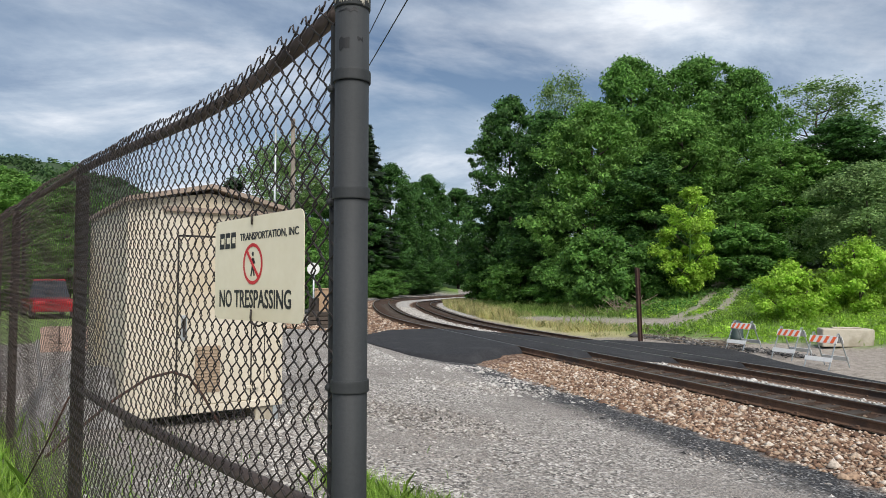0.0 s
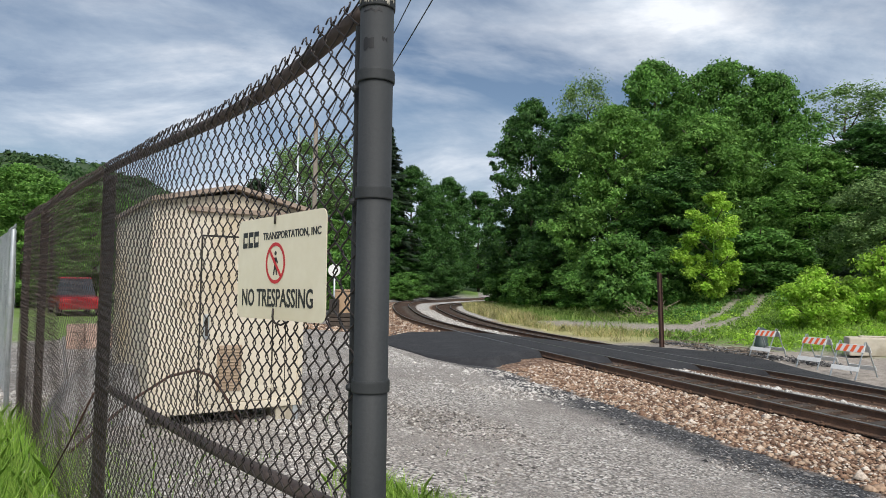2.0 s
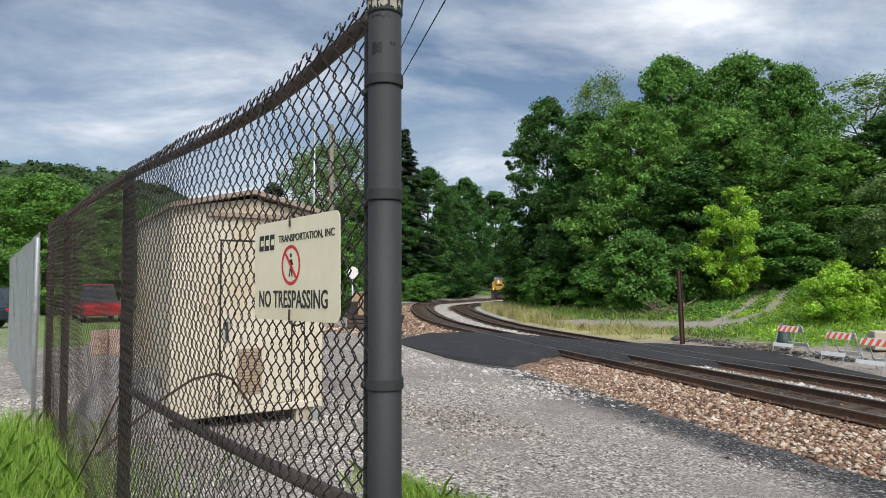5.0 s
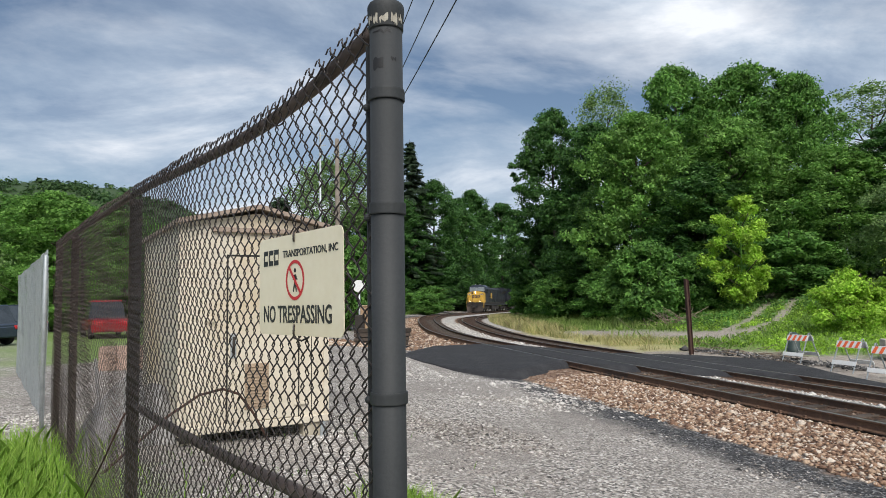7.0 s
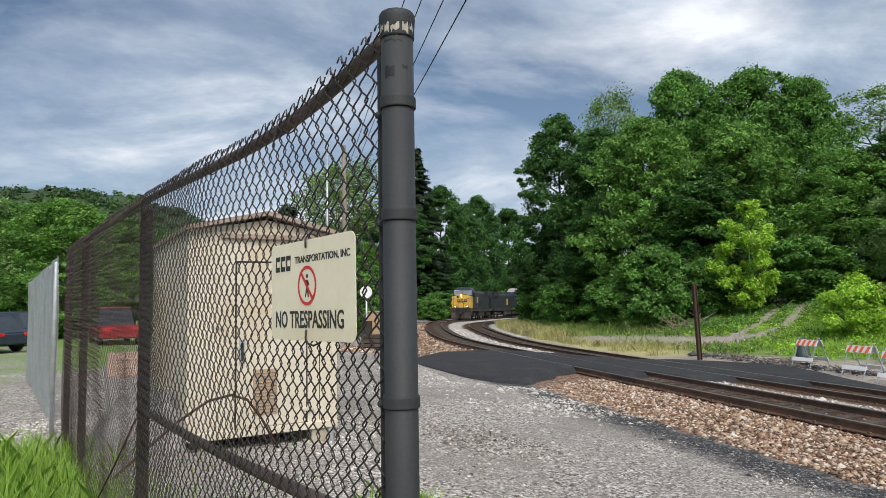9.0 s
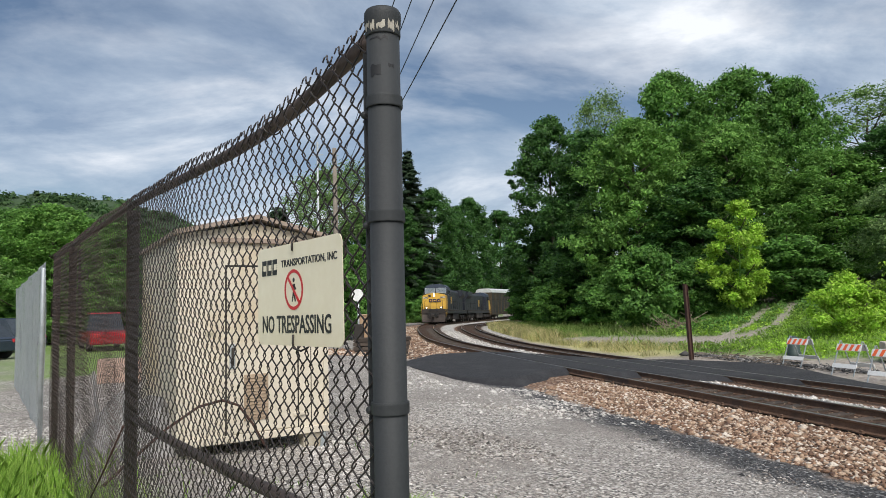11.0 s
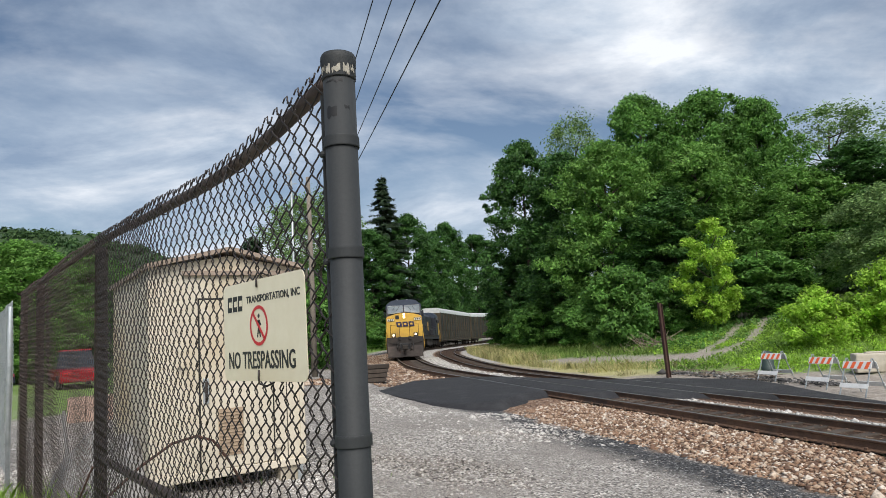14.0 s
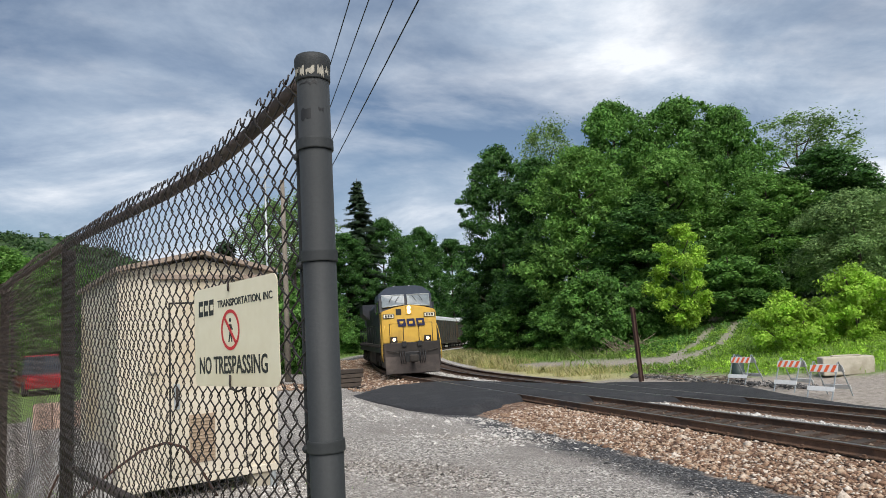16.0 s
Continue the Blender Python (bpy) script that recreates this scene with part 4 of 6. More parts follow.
def crown_mesh(seed, h, crown0, R, material, clumps, per, size, shape=0.9, ragged=0.4, gap=0.0, clump_r=0.2):
    """A crown of clumps in an uneven egg; ragged pushes clumps in and out, shape sets where it is widest."""
    rng = np.random.default_rng(seed)
    C, rad = [], []
    mid, half = (h + crown0) / 2, (h - crown0) / 2
    for i in range(clumps):
        u = rng.uniform(-1, 1)
        a = rng.uniform(0, 2 * np.pi)
        prof = (1 - abs(u) ** 2.2) ** 0.55 * (1 - 0.28 * u * shape)
        out = 0.78 + ragged * noise.noise((math.cos(a) * 1.6 + seed, math.sin(a) * 1.6, u * 2.2)) + rng.uniform(-0.25, 0.12)
        if rng.random() < 0.22:
            out *= 0.55
        C.append((math.cos(a) * R * prof * out, math.sin(a) * R * prof * out, mid + u * half * 0.95))
        rad.append(R * clump_r * rng.uniform(0.5, 1.7))
    keep = [i for i in range(clumps) if rng.random() > gap]
    V = leaf_cards(rng, np.array(C)[keep], np.array(rad)[keep], per, size)
    return quads_mesh("crown", V, material, 3)


def make_tree(seed, h, crown0, R, material, label, clumps=110, per=150, size=0.26, r0=0.28, name="tree", category="tree", **kw):
    rng = random.Random(seed)
    tree = holder(name, label=label, category=category, group="trees round the crossing" if category == "tree" else "")
    for nm, pts, rr in limb_runs(rng, h, crown0, R, r0):
        if nm == "trunk":
            trunk = tube("trunk", pts, rr, M_BARK, tree, 10)
        else:
            tube("limb", pts, rr, M_BARK, trunk, 6)
    hung("crown", crown_mesh(seed, h, crown0, R, material, clumps, per, size, **kw), tree)
    return tree


def put(tree, x, y, rz=0.0, sx=1.0, sz=1.0, dz=-0.15):
    tree.location = (x, y, ground_z(x, y) + dz)
    tree.rotation_euler = (0, 0, rz)
    tree.scale = (sx, sx, sz)
    return tree


def again(tree, x, y, rz=0.0, sx=1.0, sz=1.0, label=""):
    t = copy_thing(tree, Matrix.Identity(4))
    tagged(t, label)
    return put(t, x, y, rz, sx, sz)


def make_woods():
    mid = make_tree(11, 21.3, 2.0, 6.8, LEAF_MID, "tall leafy green tree on the wooded bank", clumps=500, per=125, size=0.23, ragged=0.55, clump_r=0.105)
    put(mid, 17.6, 62, 0.4, 1.0, 1.02)
    dark = make_tree(12, 22.4, 0.6, 5.6, LEAF_DARK, "tall dark-leaved tree at the edge of the wood", clumps=500, per=125, size=0.23, ragged=0.5, clump_r=0.105)
    put(dark, 7.7, 76, 1.0, 1.05, 1.05)
    yel = make_tree(13, 17.0, 0.8, 5.8, LEAF_YEL, "feathery yellow-green tree at the front of the wood", clumps=480, per=125, size=0.20, ragged=0.6, clump_r=0.105)
    put(yel, 12.8, 57, 2.0, 1.0, 1.0)
    thin = make_tree(14, 24.5, 14, 4.6, LEAF_PALE, "thin open-crowned tree rising behind the wood", clumps=70, per=126, size=0.204, gap=0.15, clump_r=0.24)
    put(thin, 14.8, 80, 0.3, 1.0, 1.07)
    again(mid, 22.8, 59, 2.2, 0.9, 0.93)
    again(yel, 19.5, 54, 3.4, 0.95, 0.85)
    again(mid, 26.5, 58, 4.0, 0.72, 0.84)
    again(dark, 11.0, 68, 3.0, 1.0, 0.86)
    again(dark, 22.0, 66, 4.4, 1.1, 0.8)
    again(thin, 35.0, 62, 1.4, 1.2, 0.69)
    again(mid, 34.0, 54, 5.0, 0.9, 0.40)
    again(dark, 30.0, 50, 2.7, 1.0, 0.5)
    again(yel, 25.5, 50, 0.9, 0.9, 0.6)
    again(dark, 17.0, 53, 5.6, 0.95, 0.5)
    again(dark, 9.6, 62, 0.2, 0.8, 0.45)
    again(mid, 40.0, 60, 3.3, 1.1, 0.38)
    pale = make_tree(15, 9.6, 0.8, 3.6, LEAF_PALE, "grey-green willowy tree beside the far lot", clumps=110, per=357, size=0.136, r0=0.16, ragged=0.5)
    put(pale, 25.5, 40, 0.5, 1.05, 0.72)
    again(pale, 31.0, 44, 2.5, 1.1, 0.62)
    locust = make_tree(16, 7.6, 0.9, 1.9, LEAF_BRIGHT, "slender bright yellow-green young tree", clumps=60, per=315, size=0.129, r0=0.09, ragged=0.6)
    put(locust, 16.2, 44, 0.4, 1.0, 1.0)
    locust.children[1].data.materials[0] = LEAF_LOCUST
    cat = make_tree(17, 5.6, 0.4, 2.6, LEAF_MID, "rounded broad-leaved shrub at the wood's edge", clumps=70, per=252, size=0.204, r0=0.1)
    put(cat, 10.8, 46.5, 0.2, 1.0, 1.0)
    again(cat, 7.2, 62, 1.2, 1.0, 0.8)
    again(cat, 9.2, 55, 2.2, 0.9, 0.7)
    again(cat, 14.5, 47.5, 3.0, 0.9, 0.75)
    again(cat, 20.5, 46.5, 4.0, 1.2, 0.8)
    again(cat, 4.7, 80, 1.9, 1.0, 0.85)
    again(cat, 6.0, 70, 5.0, 0.9, 0.75)
    again(cat, 6.4, 77, 0.8, 1.0, 0.75)
    again(dark, 7.0, 79, 2.0, 0.75, 0.48)
    again(cat, 5.6, 92, 2.9, 0.8, 0.85)
    again(dark, 9.5, 88, 4.6, 0.8, 0.6)
    again(cat, 7.6, 84, 3.8, 1.2, 0.9)
    bush = make_tree(18, 2.75, 0.05, 1.65, LEAF_BRIGHT, "bright yellow-green leafy bush on the grassy bank", clumps=60, per=294, size=0.102, r0=0.05, name="bush", category="bush")
    put(bush, 16.4, 31.6, 0.2, 1.0, 1.0)
    again(bush, 19.4, 31.0, 2.0, 1.15, 1.2)
    again(bush, 21.5, 29.2, 4.0, 0.9, 0.85)
    # outer side of the curve: dark copies carry the stand's shade in leaf colour
    again(dark, -10.0, 127, 0.7, 1.3, 1.12)
    again(dark, -3.4, 154, 2.6, 1.3, 1.22)
    again(dark, -5.5, 140, 1.3, 0.95, 1.0)
    again(dark, 4.0, 176, 4.4, 1.5, 1.2)
    again(dark, -15.5, 114, 2.4, 1.2, 0.9)
    again(dark, -20, 104, 3.6, 1.0, 0.75)
    again(cat, -9.0, 99, 0.5, 1.0, 0.55)
    again(cat, -8.6, 106, 1.5, 1.3, 0.8)
    again(cat, -12.5, 95, 2.5, 1.1, 0.7)
    again(dark, 18, 152, 1.8, 1.0, 0.8)
    again(dark, -3.4, 141, 1.0, 0.7, 0.35)
    again(dark, -6, 133, 3.0, 0.8, 0.3)
    again(dark, -9, 116, 5.0, 0.8, 0.35)
    # behind the fence
    again(yel, -25.5, 38, 1.2, 0.7, 0.5)
    again(mid, -36, 52, 3.0, 1.0, 0.5)
    again(mid, -28, 50, 0.6, 0.9, 0.42)
    again(dark, -22, 55, 2.1, 0.9, 0.38)
    again(mid, -44, 56, 4.2, 1.1, 0.55)
    again(pale, -38, 42, 4.8, 1.4, 1.25)
    again(mid, -16, 62, 5.3, 0.8, 0.4)
    again(yel, -12.8, 66, 0.4, 0.6, 0.5)
    again(thin, -14.5, 58, 3.9, 0.9, 0.58)
    again(thin, -9.5, 45, 0.9, 0.75, 0.5)
    again(cat, -9.4, 44, 2.0, 0.9, 1.0)
    again(cat, -11.2, 52, 1.0, 1.2, 1.0)


make_woods()


def make_conifer(x, y, h, R, seed):
    rng = np.random.default_rng(seed)
    tree = holder("spruce", label="dark drooping spruce standing above the leafy wood", category="tree", group="spruces")
    tube("trunk", [(0, 0, z) for z in np.linspace(-0.2, h, 8)], np.linspace(0.3, 0.03, 8), M_BARK, tree, 8)
    V, runs = [], []
    for z in np.arange(1.5, h - 0.3, 0.8):
        l0 = R * (1 - z / h) ** 0.75 + 0.15
        for k in range(12):
            a = rng.uniform(0, 6.28)
            l = l0 * rng.uniform(0.6, 1.15)
            zb = z + rng.uniform(-0.4, 0.4)
            t = np.linspace(0, 1, 7)
            P = np.stack([np.cos(a) * l * t, np.sin(a) * l * t, zb + l * (0.10 * t - 0.42 * t * t + 0.22 * t ** 3)], -1)
            runs.append((P, np.linspace(0.035, 0.01, 7)))
            n = int(24 + 30 * l)
            u = rng.uniform(0.1, 1, n)
            base = np.stack([np.interp(u, t, P[:, i]) for i in range(3)], -1)
            side = np.array((-np.sin(a), np.cos(a), 0))
            off = rng.normal(size=(n, 3)) * 0.08 + side * (rng.choice([-1, 1], n) * rng.uniform(0.05, 0.42, n) * (1.1 - u))[:, None]
            tipd = off * 0.5 + np.array((np.cos(a), np.sin(a), 0)) * 0.16 + np.array((0, 0, -0.13))
            q = base + off
            w = rng.uniform(0.09, 0.20, n)[:, None]
            V.append(np.stack([q - side * w, q + side * w, q + tipd * 1.3 + side * w * 0.3, q + tipd * 1.3 - side * w * 0.3], 1))
    hung("crown", quads_mesh("crown", np.concatenate(V), NEEDLE), tree)
    tagged(tubes("branches", runs, M_BARK, tree, 3), kind="stuff")
    tree.location = (x, y, ground_z(x, y))
    return tree


make_conifer(-13.4, 118, 30.5, 8.2, 31)
small = make_conifer(-13.2, 42, 8.3, 1.9, 32)


def make_hill():
    """A far wooded ridge of many rounded crowns."""
    rng = np.random.default_rng(8)
    V, F, k = [], [], 0
    xs = np.linspace(-760, 330, 64)
    n = len(xs)
    for j, (yy, f) in enumerate(((300, 0.0), (380, 0.45), (460, 0.85), (540, 1.0), (640, 0.8))):
        for x in xs:
            ridge = np.interp(x, [-760, -520, -380, -300, -215, -150, -60, 60, 160, 330], [40, 78, 104, 96, 62, 42, 30, 24, 26, 30])
            V.append((x, yy, ridge * f + 5 * noise.noise((x * 0.02, yy * 0.02, 0)) * f))
    for j in range(4):
        F += [(j * n + i, j * n + i + 1, (j + 1) * n + i + 1, (j + 1) * n + i) for i in range(n - 1)]
    hill = tagged(new("backdrop", data_of("backdrop", V, F, M_HILL, smooth=True)), "far wooded hillside", "hill", kind="structure")
    G = np.array(V).reshape(5, n, 3)
    cs = []
    for _ in range(1500):
        u, v = rng.uniform(0, n - 1.01), rng.uniform(0.3, 3.6)
        a, b = int(v), int(u)
        p = G[a, b] * (1 - (v - a)) + G[a + 1, b] * (v - a)
        q = G[a, b + 1] * (1 - (v - a)) + G[a + 1, b + 1] * (v - a)
        cs.append(p * (1 - (u - b)) + q * (u - b))
    L = leaf_cards(rng, np.array(cs), rng.uniform(4, 8, len(cs)), 90, 2.2)
    tagged(new("far_woods", quads_mesh("far_woods", L, LEAF_HILL, 3)), "leafy crowns of far woods", "woods", kind="stuff")


M_HILL = mat("hill_green", (0.018, 0.04, 0.012), (0.045, 0.085, 0.024), 0.05, 0.9, 0, 0.0, 0.4)
LEAF_HILL = island_mat("leaf_hill", [(0.03, 0.07, 0.026), (0.05, 0.105, 0.034), (0.085, 0.15, 0.05)], 0.7, 0.25, scale=0.02)
make_hill()


def blades(name, pts, hmin, hmax, width, material, seed, label, category="grass", lean=0.35):
    rng = np.random.default_rng(seed)
    P = np.asarray(pts, float)
    k = len(P)
    a = rng.uniform(0, 6.28, k)
    side = np.stack([np.cos(a), np.sin(a), 0 * a], -1)
    h = rng.uniform(hmin, hmax, k)[:, None]
    w = width * rng.uniform(0.6, 1.3, k)[:, None]
    tilt = rng.normal(size=(k, 3)) * lean
    tilt[:, 2] = 0
    up = np.array((0, 0, 1.0))
    m1 = P + up * h * 0.55 + tilt * h * 0.3
    tip = P + up * h * 0.95 + tilt * h
    V = np.stack([P - side * w, P + side * w, m1 + side * w * 0.8, tip, m1 - side * w * 0.8], 1)
    tagged(new(name, quads_mesh(name, V, material, 5)), label, category, kind="stuff")


def strew(n, seed, s0, s1, d0, d1, keep=None):
    rng = np.random.default_rng(seed)
    s, d = rng.uniform(s0, s1, n), rng.uniform(d0, d1, n)
    if keep is not None:
        ok = keep(s, d, rng)
        s, d = s[ok], d[ok]
    x, y, _ = on_track(s, d)
    P = np.stack([x, y, height(s, d) - 0.02], -1)
    return P[lane_at(x, y) < rng.uniform(0.1, 0.9, len(x))] if d0 > 6 else P


def make_grass():
    clump = lambda s, d, rng: np.array([noise.noise((a * 0.35, b * 0.5, 1.0)) for a, b in zip(s, d)]) + rng.uniform(-0.25, 0.25, len(s)) > -0.12
    blades("dry_grass", strew(30000, 1, 26, 75, 6.9, 10.4, clump), 0.15, 0.5, 0.008, DRY, 1, "dry straw-coloured grass along the track", lean=0.45)
    blades("tall_grass", strew(11000, 7, 42, 78, 6.6, 9.0), 0.35, 0.85, 0.010, DRY, 7, "tall pale seeding grass on the inside of the curve", lean=0.3)
    blades("weeds", strew(30000, 2, 24, 78, 9.2, 20, clump), 0.1, 0.38, 0.012, WEED, 2, "green weeds on the bank below the trees", "weeds", lean=0.35)
    lush = lambda s, d, r: d + 0.35 * np.minimum(s, 21) > 17.8 + r.normal(0, 0.4, len(s))
    blades("weeds", strew(16000, 3, 12, 32, 11.0, 24, lush), 0.1, 0.38, 0.010, GRASS, 3, "lush green weeds behind the barricades", "weeds", lean=0.35)
    for seed, P, m, r, size in ((51, strew(1500, 51, 12, 34, 10.6, 24, lush), LEAF_BRIGHT, 0.26, 0.075), (52, strew(2200, 52, 24, 80, 9.6, 22), LEAF_LOW, 0.30, 0.10), (53, strew(1300, 53, 30, 80, 14, 26), LEAF_MID, 0.5, 0.13)):
        g = np.random.default_rng(seed)
        V = leaf_cards(g, P + np.array((0, 0, 0.12)), r * g.uniform(0.5, 1.3, len(P)), 26, size)
        tagged(new("ground_cover", quads_mesh("ground_cover", V, m, 3)), "low leafy ground cover on the bank", "weeds", kind="stuff")
    blades("weeds", strew(12000, 61, 30, 80, 8.9, 13.5, clump), 0.25, 0.75, 0.014, TALLWEED, 61, "tall pale green weeds between the straw and the trees", "weeds", lean=0.35)
    blades("weeds", strew(9000, 12, 55, 110, -16, -5.5, clump), 0.15, 0.5, 0.03, WEED, 12, "green weeds outside the curve", "weeds", lean=0.6)
    rng = np.random.default_rng(4)

    def by_fence(n, a0, a1, o0, o1, edge):
        al, of = rng.uniform(a0, a1, n), rng.normal((o0 + o1) / 2, (o1 - o0) / 3, n)
        x, y = -0.202 - 0.62 * al + 0.785 * of, 1.45 + 0.785 * al + 0.62 * of
        s, d = track_coords(x, y)
        ok = np.array([noise.noise((p * 1.1, q * 1.1, 9.0)) for p, q in zip(x, y)]) > edge
        return np.stack([x, y, height(s, d) - 0.01], -1)[ok]

    blades("grass", by_fence(3600, -0.6, 1.3, -0.05, 0.5, -0.5), 0.06, 0.26, 0.004, GRASS, 4, "bright green grass tufts at the foot of the fence")
    t = rng.uniform(0.2, 1, 4600)
    x, y = -1.6 + 3.2 * t + rng.normal(0, 0.13, 4600), 6.65 - 2.9 * t + rng.normal(0, 0.16, 4600)
    s, d = track_coords(x, y)
    blades("grass", np.stack([x, y, height(s, d) - 0.01], -1), 0.05, 0.22, 0.005, GRASS, 14, "bright green grass strip crossing the gravel")
    blades("grass", by_fence(9000, 3.2, 8.0, -1.5, -0.05, -0.6), 0.10, 0.42, 0.005, GRASS, 5, "bright green grass strip outside the fence")
    blades("grass", by_fence(1500, 0.5, 7.0, 0.3, 3.0, 0.12), 0.03, 0.12, 0.004, WEED, 6, "sparse weeds in the gravel behind the fence", "weeds")


make_grass()


def stones(name, P, size, material, seed, label, flat=0.7):
    """Small faceted stones: six-pointed lumps, joined."""
    rng = np.random.default_rng(seed)
    k = len(P)
    base = np.array([(1, 0, 0), (0.3, 0.95, 0.1), (-0.8, 0.6, 0), (-0.7, -0.7, 0.1), (0.4, -0.9, 0), (0.1, 0.1, 0.85), (0, 0, -0.5)])
    V = base[None] * rng.uniform(0.7, 1.3, (k, 7, 1)) + rng.normal(size=(k, 7, 3)) * 0.12
    V[:, :, 2] *= flat
    a = rng.uniform(0, 6.28, k)
    c, s = np.cos(a)[:, None], np.sin(a)[:, None]
    V = np.stack([V[..., 0] * c - V[..., 1] * s, V[..., 0] * s + V[..., 1] * c, V[..., 2]], -1)
    V = V * (size * rng.lognormal(0, 0.4, k))[:, None, None] + P[:, None]
    tri = [(i, (i + 1) % 5, 5) for i in range(5)] + [((i + 1) % 5, i, 6) for i in range(5)]
    F = (np.array(tri)[None] + (np.arange(k) * 7)[:, None, None]).reshape(-1, 3)
    me = bpy.data.meshes.new(name)
    me.vertices.add(k * 7)
    me.vertices.foreach_set("co", V.astype(np.float32).ravel())
    me.loops.add(len(F) * 3)
    me.loops.foreach_set("vertex_index", F.astype(np.int32).ravel())
    me.polygons.add(len(F))
    me.polygons.foreach_set("loop_start", np.arange(0, len(F) * 3, 3, dtype=np.int32))
    me.materials.append(material)
    me.update(calc_edges=True)
    tagged(new(name, me), label, "stones", kind="stuff")


def make_stones():
    lift = np.array((0, 0, 0.025))
    no_road = lambda s, d, rng: ~((s > 15.2 + 0.3 * abs(d + 3)) & (s < 27.2)) | (d < -5.2)
    stones("ballast", strew(17000, 21, -1, 17, -3.05, -0.86, no_road) + lift, 0.030, STONE_B, 21, "brown and tan ballast stones beside the rail")
    stones("ballast", strew(5500, 22, 26, 70, -4.4, -0.86) + lift, 0.05, STONE_B, 22, "brown ballast stones along the curve")
    stones("ballast", strew(6000, 23, -1, 16, -0.66, 0.66) + lift * 0.3, 0.026, STONE_F, 23, "brown ballast stones between the rails")
    stones("ballast", strew(3500, 26, -1, 16, 3.8, 5.0) + lift * 0.3, 0.026, STONE_F, 26, "brown ballast stones between the far rails")
    stones("pale_gravel", strew(6500, 24, -1, 60, 1.3, 3.1, lambda s, d, rng: ((s < 15.4) & (abs(d - 2.15) < 0.5)) | (s > 25.6)) + lift, 0.035, STONE_P, 24, "pale gravel between the two tracks")
    stones("gravel", strew(11000, 25, 9, 22, -7.0, -2.9, lambda s, d, rng: no_road(s, d, rng) & (rng.random(len(s)) < np.clip((s - 9) / 5, 0, 1) * np.clip((d + 7.2) / 2.5, 0, 1))) + lift * 0.6, 0.028, STONE_P, 25, "loose pale gravel along the asphalt's edge")
    stones("gravel", strew(60000, 27, -2, 14, -9.8, -3.2, lambda s, d, rng: rng.random(len(s)) < np.clip((-2.9 - d) / 1.3, 0.12, 1)) + lift * 0.3, 0.0145, STONE_G, 27, "grey gravel of the lot")
    stones("spoil", strew(7000, 29, -2, 12.5, -4.3, -3.0, lambda s, d, rng: rng.random(len(s)) < np.clip((d + 4.4) / 0.8, 0, 1)) + lift * 0.3, 0.018, STONE_D, 29, "dark asphalt crumbs along the ballast's foot")
    stones("gravel", strew(26000, 28, 1, 11, -14.0, -8.6) + lift * 0.35, 0.018, STONE_P, 28, "grey gravel behind the fence")


STONE_P = island_mat("pale_stones", [(0.24, 0.22, 0.20), (0.44, 0.42, 0.39), (0.64, 0.61, 0.57)], 0.9, 0, scale=40)
make_stones()


# ---------------------------------------------------------------- things round the crossing
def make_barricade():
    """An A-frame barricade: a striped top board, a white lower board on each side, angle legs. x runs along the boards."""
    b = holder("barricade", label="folding A-frame road barricade with an orange-striped top board", category="barricade", group="barricades by the far lot")
    w, h = 0.80, 1.05
    for side in (-1, 1):
        for x in (-w / 2, w / 2):
            m = Matrix.Translation((x, side * 0.48, 0)) @ Matrix.Rotation(side * math.atan2(0.45, h), 4, "X")
            part("leg", bx(-0.018, 0.018, -0.012, 0.012, 0, 1.17, bevel=0.004, m=m), M_GALV, b)
        m = Matrix.Translation((0, side * 0.495, 0)) @ Matrix.Rotation(side * math.atan2(0.45, h), 4, "X")
        low = part("lower_board", bx(-w / 2 - 0.04, w / 2 + 0.04, side * 0.004 - 0.01, side * 0.004 + 0.01, 0.26, 0.40, bevel=0.004, m=m), M_WHITE, b, "plain white lower board")
        top = part("top_board", bx(-w / 2 - 0.05, w / 2 + 0.05, side * 0.004 - 0.01, side * 0.004 + 0.01, 0.84, 1.06, bevel=0.004, m=m), M_WHITE, b, "white board with orange stripes")
        for k in range(4):
            x0 = -0.44 + k * 0.22
            vs = [(x0 + 0.02, side * 0.018, 0.845), (x0 + 0.13, side * 0.018, 0.845), (min(x0 + 0.20, 0.445), side * 0.018, 1.055), (x0 + 0.09, side * 0.018, 1.055)]
            s = hung("stripe", data_of("stripe", [m @ Vector(v) for v in vs], [(0, 1, 2, 3) if side < 0 else (3, 2, 1, 0)], M_ORANGE), top)
    return b


